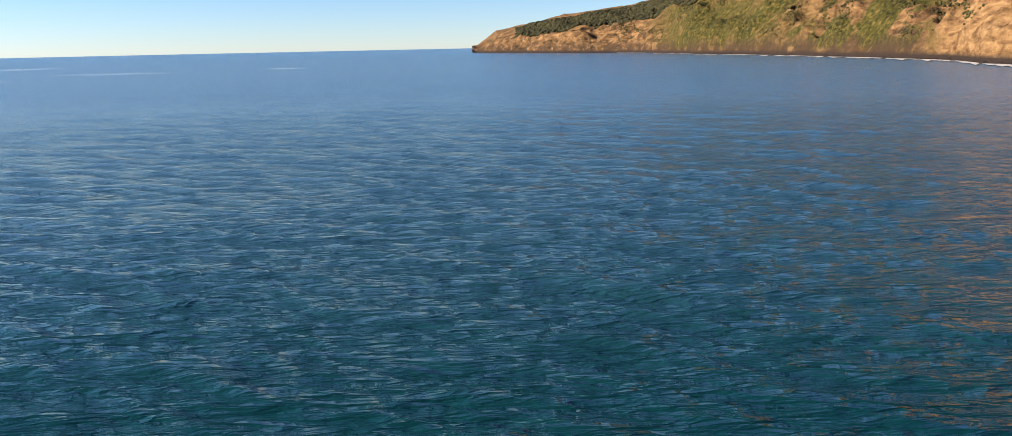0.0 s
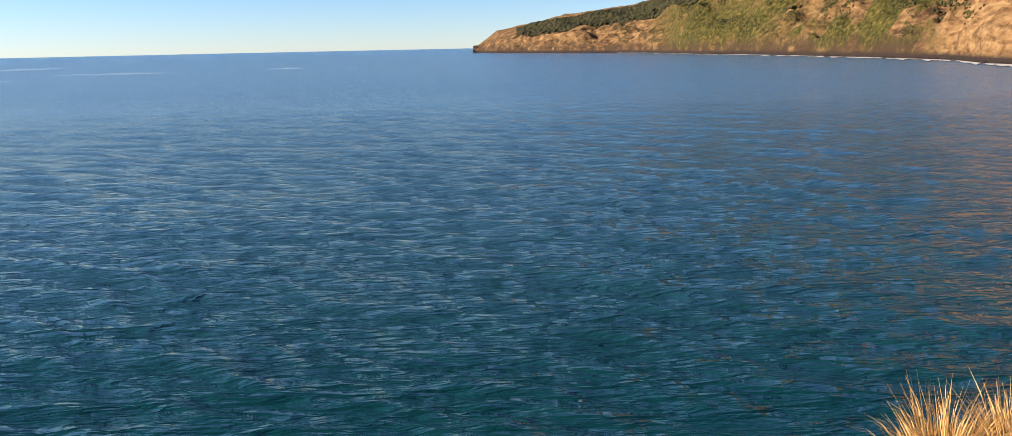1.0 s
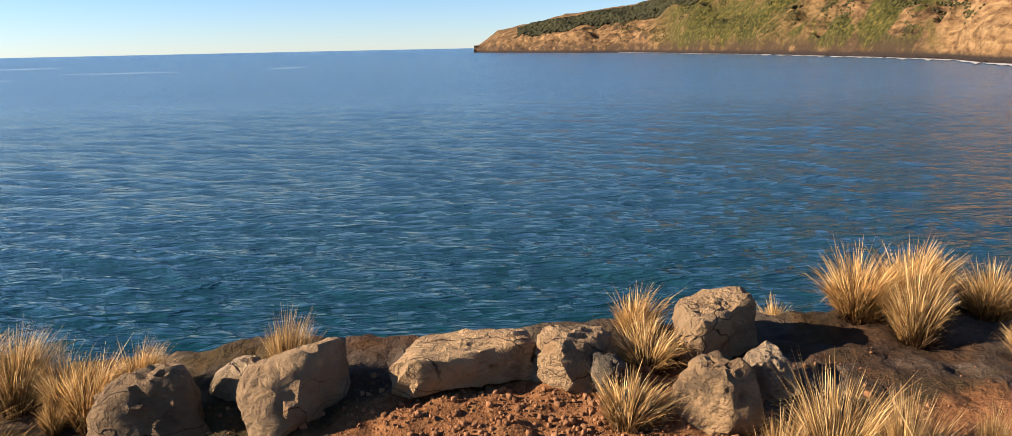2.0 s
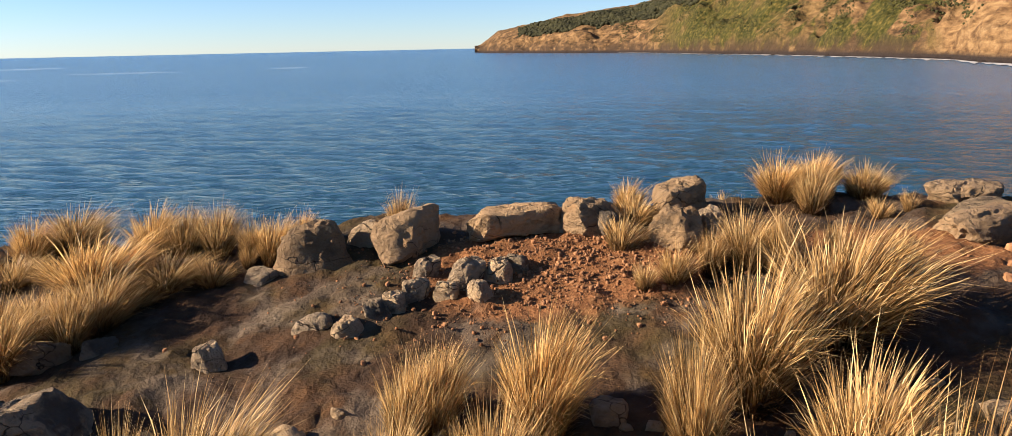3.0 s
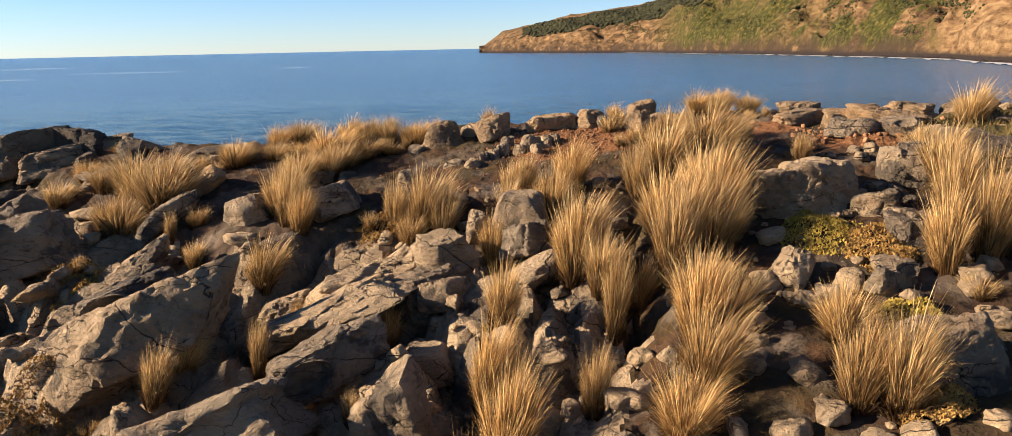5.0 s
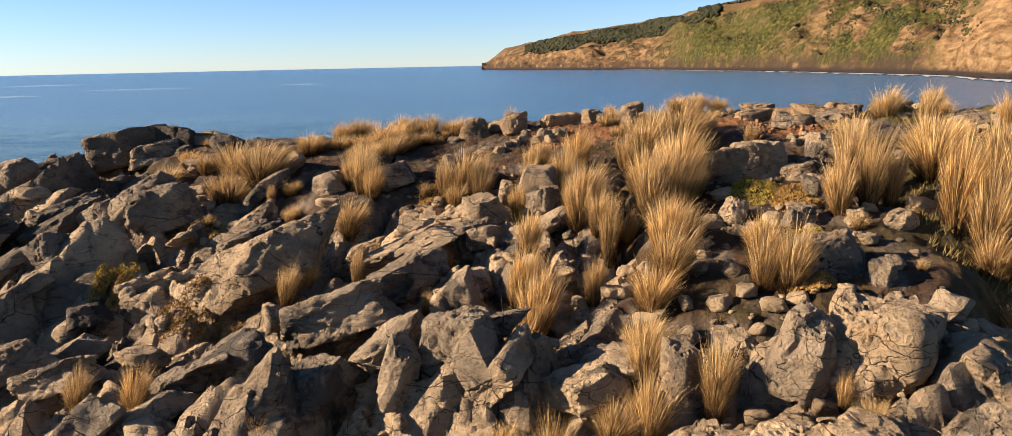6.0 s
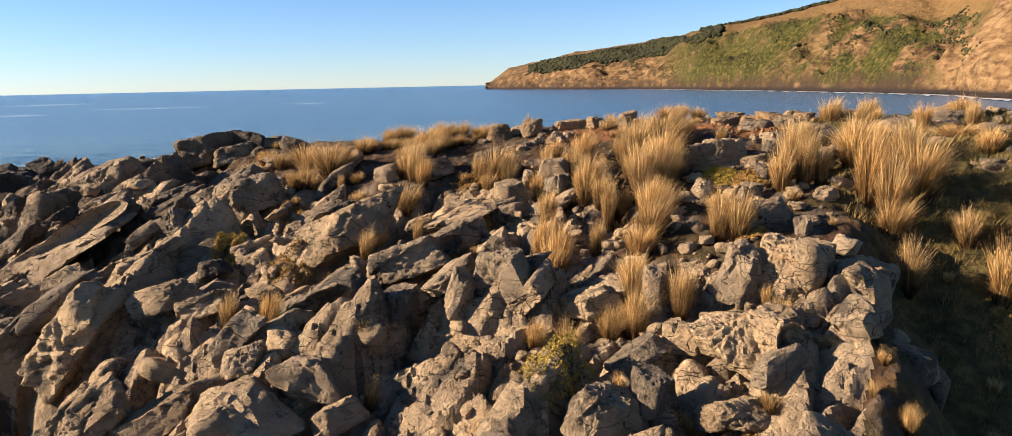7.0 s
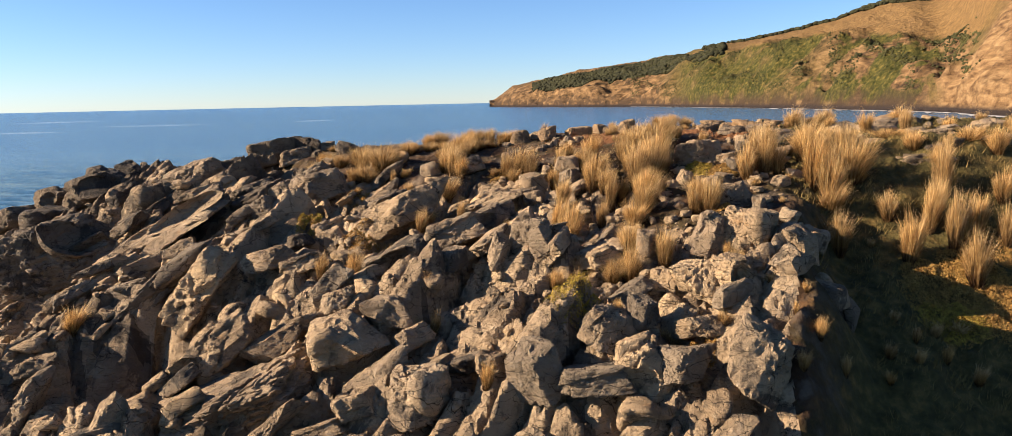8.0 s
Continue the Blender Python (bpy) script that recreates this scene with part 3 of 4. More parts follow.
# ---- boulders ----
def rock_form(name, seed, detail, cuts, crack, material=None, hollow=0, round_off=16.0, craggy=0.0):
    """A jointed block, one metre each way, standing on z = 0: flat faces, worn edges, open joints and scooped hollows."""
    rnd = random.Random(seed)
    bm = bmesh.new()
    bmesh.ops.create_icosphere(bm, subdivisions=detail, radius=1.0)
    lean = Vector((rnd.uniform(-0.25, 0.25), rnd.uniform(-0.3, 0.1), 1.0)).normalized()
    planes = [(lean, rnd.uniform(0.45, 0.6)), (-lean, rnd.uniform(0.45, 0.6))]
    first = rnd.uniform(0, 6.28)
    for i in range(cuts):
        ang = first + 2 * math.pi * (i + rnd.uniform(-0.3, 0.3)) / cuts
        n = Vector((math.cos(ang), math.sin(ang), rnd.gauss(0.05, 0.38))).normalized()
        planes.append((n, rnd.uniform(0.6, 1.0)))
    for _ in range(3):
        n = Vector((rnd.gauss(0, 1), rnd.gauss(0, 1), abs(rnd.gauss(0, 0.8)))).normalized()
        planes.append((n, rnd.uniform(0.62, 0.8)))
    joints = []
    for _ in range(3):
        n = Vector((rnd.gauss(0, 1), rnd.gauss(0, 1), rnd.gauss(0, 0.7))).normalized()
        joints.append((n, rnd.uniform(-0.4, 0.4), rnd.uniform(-0.08, 0.08)))
    scoops = []
    for i in range(hollow):
        way = Vector((rnd.uniform(-0.7, 0.7), -1.0, rnd.uniform(-0.1, 0.8))).normalized()
        scoops.append((way * rnd.uniform(0.85, 1.0), rnd.uniform(0.36, 0.55)))
    o = Vector((rnd.random() * 90, rnd.random() * 90, rnd.random() * 90))
    for v in bm.verts:
        way = v.co.normalized()
        total = sum((max(0.0, n.dot(way)) / d) ** round_off for n, d in planes)
        p = way * total ** (-1.0 / round_off)
        q = p + o
        for n, d, shift in joints:
            off = n.dot(p) - d + 0.09 * noise.noise(q * 2.3)
            p += way * shift * step((off + 0.02) / 0.04)
            p -= way * crack * max(0.0, 1 - abs(off) / 0.045)
        for c, r in scoops:
            out = p - c
            if out.length < r * (1 + 0.2 * noise.noise(q * 2.0)):
                p = c + (out.normalized() if out.length > 0.01 else -way) * r
        p += way * (0.10 * noise.noise(q * 1.5) + 0.06 * noise.noise(q * 3.7) + 0.035 * noise.fractal(q * 8.0, 1.0, 2.0, 3))
        if craggy:
            p += way * craggy * (0.5 - abs(noise.fractal(q * 5.0, 0.9, 2.1, 5)))
            split = noise.voronoi(Vector((q.x * 4.0, q.y * 4.0, q.z * 6.0)))[0]
            p -= way * 0.6 * craggy * max(0.0, 1 - (split[1] - split[0]) / 0.1)
        chip = noise.voronoi(q * 3.2)[0]
        p -= way * 0.16 * max(0.0, 0.42 - chip[0])
        v.co = p
    lo = [min(v.co[i] for v in bm.verts) for i in range(3)]
    hi = [max(v.co[i] for v in bm.verts) for i in range(3)]
    for v in bm.verts:
        v.co = Vector(((v.co[i] - lo[i]) / (hi[i] - lo[i]) - (0.5 if i < 2 else 0.0)) for i in range(3))
    me = bpy.data.meshes.new(name)
    bm.to_mesh(me)
    bm.free()
    me.materials.append(material or ROCK)
    me.polygons.foreach_set("use_smooth", [True] * len(me.polygons))
    me.set_sharp_from_angle(angle=radians(30))
    return me


MID_FORMS = [rock_form("boulder", 40 + i, 4, 5 + i % 3, 0.05 * (i % 3), hollow=i % 2) for i in range(12)]
BIG_FORMS = [rock_form("boulder", 20 + i, 5, 5 + i % 3, 0.05 + 0.03 * (i % 3), hollow=i % 3, craggy=0.05) for i in range(14)]
SLAB_FORMS = [rock_form("slab", 300 + i, 4, 5 + i % 2, 0.05 * (i % 2), round_off=22.0, craggy=0.05) for i in range(10)]
SMALL_FORMS = [rock_form("stone", 60 + i, 4, 6 + i % 3, 0.03, round_off=9.0, craggy=0.05) for i in range(8)]
FILL_FORMS = [rock_form("slab", 330 + i, 3, 4 + i % 3, 0.04, round_off=20.0) for i in range(12)]
DARK_FORMS = [rock_form("boulder", 400 + i, 4, 5 + i % 3, 0.06, DARK_ROCK, hollow=i % 2) for i in range(8)]
TAN_FORMS = [rock_form("boulder", 500 + i, 4, 5 + i % 3, 0.04, TAN_ROCK, round_off=9.0, craggy=0.06) for i in range(8)]
rock_rnd = random.Random(3)
SPOTS = []


def boulder(x, y, wide, deep, high, tilt=0.0, dark=False):
    """A boulder bedded in the ground; tilt raises its end towards +x."""
    big = max(wide, high) > 0.33
    if x < -5.5 and rock_rnd.random() < (0.6 if y > 2.2 else 0.2):
        dark = True
    SPOTS.append((x, y, wide))
    ob = new("boulder" if big else "stone", rock_rnd.choice(FILL_FORMS if big and wide < 0.8 and len(SPOTS) > 130 else SLAB_FORMS if tilt > 15 and wide < 1.3 else BIG_FORMS if wide > 0.75 else MID_FORMS if big else SMALL_FORMS))
    high *= 0.82
    if x < -2.5 and y < 3.0 and wide > 0.5:
        tilt, wide, high = max(tilt, 14) + 6, wide * 1.12, high * 0.85
    sink = 0.3 * high + 0.03
    z = min(ground_height(x, y), ground_height(x, y - deep / 3), rough_height(x, y) + 0.1) - sink
    flip = rock_rnd.choice((0, 180)) + rock_rnd.uniform(-6, 34)
    ob.matrix_world = pose(x, y, z, 0, -tilt, 0) @ pose(0, 0, 0, rock_rnd.uniform(-6, 6), 0, flip) @ Matrix.Diagonal((wide * 1.16, deep * 1.16, high + sink + 0.05, 1))
    if y > 2.5 and x > -5.5 and not dark and wide > 0.34:
        ob.data = TAN_FORMS[rock_rnd.randrange(len(TAN_FORMS))]
    if dark:
        ob.data = DARK_FORMS[rock_rnd.randrange(len(DARK_FORMS))]
    if big:
        words = "large cracked grey-tan boulder bedded in the islet slope" if wide > 0.9 else "weathered grey-tan boulder lying among tussock grass"
        if dark:
            words = "low blackish lichen-covered boulder on the crest"
        elif tilt > 20:
            words = "tilted slab of cracked grey-tan rock on the outcrop"
        tagged(ob, words, "boulder", "boulders of the islet")
    else:
        tagged(ob, "small rounded grey stone lying on bare soil", "stone", "stones of the islet")
    return ob


# ---- tussock grass ----
def blade_mesh(name, seed, count, material, long=(0.62, 1.0), spread=0.5, foot=0.13, wide=0.011, tufts=14):
    """A clump of arching blades about one metre high and wide, gathered in tufts."""
    rnd = random.Random(seed)
    verts, faces = [], []
    heads = [(rnd.uniform(0, 2 * math.pi), math.sqrt(rnd.random()), rnd.uniform(0.62, 1.1), rnd.uniform(-0.7, 0.7)) for _ in range(tufts)]
    for _ in range(count):
        turn, q, tall, swing = rnd.choice(heads)
        turn += rnd.gauss(0, 0.16)
        q = min(1.0, max(0.0, q + rnd.gauss(0, 0.09)))
        root = Vector((math.cos(turn) * foot * q, math.sin(turn) * foot * q, -0.06))
        ang = turn + swing * 0.5 + rnd.uniform(-0.2, 0.2)
        out = Vector((math.cos(ang), math.sin(ang), 0))
        across = Vector((-out.y, out.x, 0))
        side = across.lerp(Vector((rnd.uniform(-1, 1), rnd.uniform(-1, 1), 0)), 0.6).normalized()
        length = rnd.uniform(*long) * tall * (1.05 - 0.22 * q)
        reach = spread * length * (0.12 + 0.88 * q * rnd.uniform(0.5, 1.2))
        droop = rnd.uniform(0.02, 0.46) * (0.2 + q)
        sway = rnd.gauss(0, 0.07) * length
        w = wide * rnd.uniform(0.6, 1.2)
        gust = rnd.uniform(0.0, 0.22) * length
        k = len(verts)
        for t, ww in ((0.0, 0.7), (0.4, 1.0), (0.75, 0.7), (1.0, 0.0)):
            c = root + out * reach * t ** 1.5 + across * sway * t * t + Vector((gust * t ** 2.2, 0.3 * gust * t * t, length * (t - (droop + 0.06) * t ** 3)))
            if ww:
                verts.append(c - side * w * ww)
                verts.append(c + side * w * ww)
            else:
                verts.append(c)
        faces.extend(((k, k + 1, k + 3, k + 2), (k + 2, k + 3, k + 5, k + 4), (k + 4, k + 5, k + 6)))
    return mesh_of(name, verts, faces, material)


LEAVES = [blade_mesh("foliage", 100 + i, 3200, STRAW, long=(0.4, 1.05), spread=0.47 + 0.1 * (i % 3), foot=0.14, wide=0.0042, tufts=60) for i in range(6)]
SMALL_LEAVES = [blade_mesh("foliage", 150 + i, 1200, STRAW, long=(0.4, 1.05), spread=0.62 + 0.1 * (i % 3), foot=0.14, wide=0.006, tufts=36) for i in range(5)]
SKIRTS = [blade_mesh("thatch", 200 + i, 300, THATCH, long=(0.2, 0.45), spread=0.9, foot=0.16, wide=0.008) for i in range(3)]
grass_rnd = random.Random(8)
ROOTS = []


def tussock(x, y, high, wide, lean=0.0):
    """A tussock rooted in the ground, leaning towards +x."""
    ob = new("tussock")
    ROOTS.append((x, y, wide * 0.4))
    z = min(ground_height(x, y), rough_height(x, y)) - 0.02
    turn = grass_rnd.uniform(-40, 40)
    tall = high * 1.2
    side = wide * (1.1 if high > 0.55 and y > -1.0 else 0.9)
    shear = Matrix.Identity(4)
    shear[0][2] = lean * 0.7 - 0.04
    shear[1][2] = 0.03
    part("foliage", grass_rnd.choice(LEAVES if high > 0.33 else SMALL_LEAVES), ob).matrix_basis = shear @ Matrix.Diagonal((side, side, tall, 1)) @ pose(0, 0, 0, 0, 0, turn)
    part("thatch", grass_rnd.choice(SKIRTS), ob).matrix_basis = Matrix.Diagonal((side, side, tall, 1)) @ pose(0, 0, 0, 0, 0, turn)
    ob.matrix_world = pose(x, y, z)
    if high > 0.75:
        words = "tall golden dry tussock grass swept by the wind"
    elif high > 0.42:
        words = "golden dry tussock grass growing between grey rocks"
    else:
        words = "small pale dry grass tuft among stones"
    tagged(ob, words, "tussock", "tussocks of the islet")
    return ob


# ---- cushion plants ----
cushion_rnd = random.Random(14)


def cushion(x, y, rx, ry, yellow):
    """A low mat of tiny leaves hugging the ground."""
    verts, faces = [], []
    rnd = cushion_rnd
    for _ in range(int(5200 * min(1.6, 0.25 + rx * ry * 3))):
        ang, q = rnd.uniform(0, 2 * math.pi), math.sqrt(rnd.random())
        q *= 1.05 + 0.5 * noise.noise((math.cos(ang) * 1.5 + x, math.sin(ang) * 1.5 + y, 0))
        px, py = x + rx * q * math.cos(ang), y + ry * q * math.sin(ang)
        mound = (1 - q * q) * 0.10 + 0.07 * noise.noise((px * 5, py * 5, 2))
        c = Vector((px, py, rough_height(px, py) + 0.015 + max(-0.02, mound)))
        tip = Vector((rnd.uniform(-1, 1), rnd.uniform(-1, 1), rnd.uniform(0.2, 1.3))).normalized() * rnd.uniform(0.014, 0.036)
        side = tip.cross(Vector((rnd.uniform(-1, 1), rnd.uniform(-1, 1), rnd.uniform(-1, 1)))).normalized() * rnd.uniform(0.005, 0.011)
        k = len(verts)
        verts += [c - tip * 0.4, c + side, c + tip, c - side]
        faces.append((k, k + 1, k + 2, k + 3))
    ob = new("cushion_plants", mesh_of("cushion_plants", verts, faces, CUSHION_Y if yellow else CUSHION_O))
    tagged(ob, "low mat of yellow-green cushion plants" if yellow else "low mat of russet dry cushion plants", "cushion plant", kind="stuff")


# boulders and stones
boulder(-11.04, 0.58, 3.04, 1.89, 0.88, 24)
boulder(-9.65, -2.54, 2.25, 1.42, 0.57, 38)
boulder(-8.45, -3.00, 1.60, 1.31, 0.93, 42)
boulder(-7.53, -4.97, 1.41, 1.11, 0.82, 38)
boulder(-11.15, -1.19, 1.13, 0.73, 0.42, 20)
boulder(-10.93, -5.58, 1.27, 0.65, 0.37, 52)
boulder(-8.20, -0.10, 0.87, 0.84, 0.56, 15)
boulder(-6.53, -0.39, 0.89, 0.91, 0.65, -8)
boulder(-7.21, -2.87, 0.95, 0.68, 0.51, 12)
boulder(-6.47, -3.06, 0.80, 0.67, 0.48, 5)
boulder(-8.15, -1.68, 0.87, 0.74, 0.65, 20)
boulder(-8.53, -2.20, 0.84, 0.82, 0.84, 40)
boulder(-9.54, 5.55, 1.72, 0.94, 0.77, 8)
boulder(-11.71, 4.41, 1.83, 1.19, 0.93, 15)
boulder(-12.75, 3.22, 1.38, 1.00, 0.77, 25)
boulder(-7.41, 1.53, 0.99, 0.84, 0.88, 0)
boulder(-16.06, 5.89, 1.49, 0.83, 0.70, 10)
boulder(-14.34, 2.33, 1.69, 0.93, 0.64, 18)
boulder(-9.36, 2.47, 1.25, 0.81, 0.53, 10)
boulder(-11.08, 5.28, 1.60, 1.00, 0.60, 20)
boulder(-6.50, -4.84, 1.08, 0.58, 0.48, 25)
boulder(-5.97, -4.51, 0.67, 0.58, 0.43, 10)
boulder(-4.34, -5.13, 0.64, 0.57, 0.76, -35)
boulder(-5.01, -5.63, 1.28, 1.29, 1.00, 22)
boulder(-5.43, -4.44, 0.76, 0.56, 0.49, 15)
boulder(-4.20, -6.43, 1.07, 0.59, 0.54, 38)
boulder(-4.54, -6.93, 0.72, 0.72, 0.52, 0)
boulder(-3.54, -6.97, 0.97, 0.88, 0.97, 10)
boulder(-3.82, -5.58, 0.63, 0.53, 0.46, 20)
boulder(-2.81, -6.24, 0.65, 0.54, 0.38, 10)
boulder(-2.42, -6.82, 0.57, 0.52, 0.37, 0)
boulder(-1.61, -7.21, 0.85, 0.78, 0.92, 20)
boulder(-0.73, -7.36, 1.19, 0.78, 0.51, 8)
boulder(-0.65, -6.61, 0.78, 0.77, 0.61, -12)
boulder(0.02, -7.27, 0.79, 0.81, 0.79, 15)
boulder(0.09, -6.38, 0.53, 0.48, 0.43, 0)
boulder(0.53, -7.43, 0.98, 0.83, 0.59, 5)
boulder(1.41, -7.64, 1.04, 1.07, 1.09, -20)
boulder(1.31, -5.69, 0.99, 0.97, 0.68, 8)
boulder(1.80, -5.79, 0.77, 0.77, 0.55, 0)
boulder(0.30, -5.75, 0.50, 0.46, 0.38, 0)
boulder(0.67, -5.21, 0.51, 0.42, 0.35, 0)
boulder(1.01, -6.54, 0.84, 0.45, 0.38, 0)
boulder(-0.17, -7.09, 0.51, 0.45, 0.41, 0)
boulder(-4.44, -0.96, 1.89, 1.19, 1.05, 14)
boulder(-4.37, -3.25, 1.41, 1.10, 0.91, 12)
boulder(-3.19, -2.45, 1.18, 1.07, 0.83, 6)
boulder(-2.51, -1.53, 0.95, 0.49, 0.44, 14)
boulder(-1.82, -3.88, 0.82, 0.84, 0.79, -10)
boulder(-1.78, -2.37, 0.66, 0.62, 0.62, 20)
boulder(-6.33, -0.95, 0.68, 0.63, 0.61, -6)
boulder(-7.48, -0.70, 0.96, 0.83, 0.61, 28)
boulder(-8.82, 1.52, 1.21, 0.70, 0.53, 22)
boulder(-7.13, 1.27, 1.17, 1.08, 0.90, 0)
boulder(-3.20, -3.81, 0.61, 0.49, 0.39, 8)
boulder(-2.46, -4.01, 0.40, 0.41, 0.63, -15)
boulder(-2.49, 0.12, 1.41, 0.73, 0.45, 4)
boulder(-3.50, 0.18, 0.79, 0.52, 0.35, 6)
boulder(-1.61, -0.02, 0.96, 0.56, 0.50, 10)
boulder(-0.77, 0.81, 0.62, 0.61, 0.45, 0)
boulder(-1.76, -1.10, 0.49, 0.49, 0.35, 0)
boulder(-7.00, -1.43, 0.52, 0.44, 0.39, 15)
boulder(-5.35, -2.05, 0.66, 0.41, 0.28, 22)
boulder(-6.13, -2.34, 0.56, 0.39, 0.32, 25)
boulder(-9.78, 4.62, 1.60, 0.96, 0.56, 18)
boulder(-11.60, 5.57, 1.56, 0.80, 0.62, 14)
boulder(-8.85, 5.13, 1.11, 0.57, 0.41, 15)
boulder(-9.62, 6.29, 1.47, 0.79, 0.56, 8)
boulder(-6.40, 0.95, 0.74, 0.51, 0.36, 10)
boulder(-8.18, 1.52, 0.61, 0.54, 0.66, 0)
boulder(2.40, 0.34, 1.09, 0.87, 0.64, 0)
boulder(2.48, -2.86, 1.16, 0.75, 0.52, 14)
boulder(2.32, -4.58, 1.07, 1.06, 0.75, 8)
boulder(1.52, -4.62, 0.66, 0.61, 0.75, -5)
boulder(2.91, -3.33, 0.32, 0.27, 0.22, 0)
boulder(2.69, -1.46, 0.53, 0.31, 0.22, 0)
boulder(1.76, -1.23, 0.36, 0.38, 0.36, -20)
boulder(3.88, 0.85, 0.41, 0.36, 0.43, 0)
boulder(3.81, -1.75, 0.49, 0.31, 0.15, 5)
boulder(0.47, -4.48, 0.40, 0.42, 0.43, 0)
boulder(4.28, -1.32, 0.43, 0.29, 0.21, 0)
boulder(4.78, -1.20, 0.26, 0.22, 0.26, 30)
boulder(-3.11, 1.75, 0.68, 0.74, 0.58, 10)
boulder(-4.16, 1.64, 0.57, 0.50, 0.54, 22)
boulder(-2.79, -0.63, 1.57, 0.88, 0.37, 5)
boulder(-1.58, 0.25, 0.66, 0.47, 0.36, 14)
boulder(-1.57, -0.33, 0.56, 0.44, 0.31, 10)
boulder(-0.76, 0.39, 0.52, 0.49, 0.44, 0)
boulder(-1.31, 0.70, 0.22, 0.24, 0.32, 0)
boulder(3.78, 0.74, 0.56, 0.53, 0.41, -6)
boulder(3.11, -0.12, 0.48, 0.32, 0.26, 8)
boulder(3.13, -0.70, 0.47, 0.38, 0.31, 0)
boulder(2.48, -1.56, 0.38, 0.28, 0.24, -12)
boulder(3.49, 3.38, 0.77, 0.40, 0.18, 0)
boulder(3.79, 2.90, 0.37, 0.22, 0.19, 0)
boulder(3.79, 4.19, 0.70, 0.43, 0.16, 0)
boulder(4.31, 3.14, 0.51, 0.40, 0.28, 8)
boulder(5.08, 3.54, 0.51, 0.27, 0.20, 0)
boulder(4.32, 2.52, 0.39, 0.20, 0.15, 0)
boulder(4.48, 2.20, 0.52, 0.36, 0.25, 10)
boulder(1.23, 4.21, 0.45, 0.44, 0.38, 0)
boulder(-8.74, 5.74, 0.78, 0.74, 0.64, 0)
boulder(-7.33, 5.04, 0.69, 0.42, 0.36, -15)
boulder(-8.21, 4.94, 0.39, 0.31, 0.24, 0)
boulder(-5.15, 4.47, 0.28, 0.26, 0.19, 0)
boulder(-5.34, 4.41, 0.23, 0.21, 0.17, 0)
boulder(-3.13, -0.51, 0.28, 0.21, 0.17, 0)
boulder(-8.37, 5.84, 0.94, 0.49, 0.31, 0)
boulder(-1.06, 3.92, 0.56, 0.54, 0.39, 14)
boulder(-1.92, 3.84, 0.62, 0.42, 0.40, 6)
crest_slab = boulder(-0.20, 4.05, 0.85, 0.45, 0.22, 3)
crest_slab.matrix_world = pose(-0.22, 4.05, ground_height(-0.22, 4.05) - 0.10, 0, 2, 4) @ Matrix.Diagonal((0.85, 0.5, 0.34, 1))
crest_slab = boulder(0.42, 4.00, 0.62, 0.45, 0.22, 3)
crest_slab.matrix_world = pose(0.44, 4.02, ground_height(0.44, 4.02) - 0.10, 0, -3, 184) @ Matrix.Diagonal((0.62, 0.5, 0.36, 1))
boulder(0.61, 3.80, 0.21, 0.19, 0.19, 0)
boulder(0.64, 3.51, 0.20, 0.15, 0.11, 0)
boulder(1.05, 3.50, 0.38, 0.42, 0.33, 4)
boulder(1.42, 3.78, 0.27, 0.24, 0.18, 0)
boulder(1.85, 4.88, 0.30, 0.27, 0.20, 0)
boulder(-1.53, 4.11, 0.31, 0.23, 0.20, 0)
boulder(-0.63, 3.18, 0.25, 0.24, 0.22, -10)
boulder(-0.92, 3.36, 0.20, 0.18, 0.15, 0)
boulder(-0.74, 2.99, 0.19, 0.18, 0.13, 0)
boulder(-0.99, 3.04, 0.21, 0.18, 0.15, 0)
boulder(-1.11, 2.88, 0.17, 0.16, 0.14, 0)
boulder(-0.36, 3.20, 0.20, 0.21, 0.15, 0)
boulder(-0.21, 3.30, 0.18, 0.17, 0.12, 0)
boulder(-0.48, 2.94, 0.17, 0.19, 0.13, 0)
boulder(-1.20, 2.82, 0.19, 0.17, 0.14, 10)
boulder(-1.40, 2.64, 0.23, 0.14, 0.11, 10)
boulder(-1.70, 2.75, 0.28, 0.17, 0.10, 0)
boulder(-2.33, 3.61, 0.26, 0.15, 0.08, 0)
boulder(-3.60, 2.66, 0.36, 0.24, 0.20, 0)
boulder(-3.25, 2.74, 0.23, 0.13, 0.10, 0)
boulder(-2.35, 2.47, 0.22, 0.15, 0.13, 0)

# tussocks
tussock(1.76, 2.00, 0.85, 1.23, 0.10)
tussock(1.12, 1.58, 0.94, 1.01, -0.08)
tussock(0.71, 1.15, 0.84, 0.44, -0.20)
tussock(0.76, -0.84, 1.17, 0.65, -0.10)
tussock(1.23, -0.57, 0.96, 0.81, -0.06)
tussock(0.76, -1.99, 1.01, 0.78, 0.00)
tussock(1.41, 0.77, 0.80, 0.87, -0.05)
tussock(-0.11, 1.39, 0.81, 0.68, 0.00)
tussock(-0.22, -0.48, 1.02, 0.64, 0.03)
tussock(0.01, -0.88, 0.80, 0.47, 0.33)
tussock(-0.08, -1.69, 0.60, 0.51, 0.27)
tussock(-0.71, 1.53, 0.63, 0.46, 0.12)
tussock(-0.53, 1.08, 0.48, 0.25, 0.08)
tussock(-0.86, 1.48, 0.65, 0.46, 0.18)
tussock(-1.14, -1.71, 1.07, 0.61, 0.32)
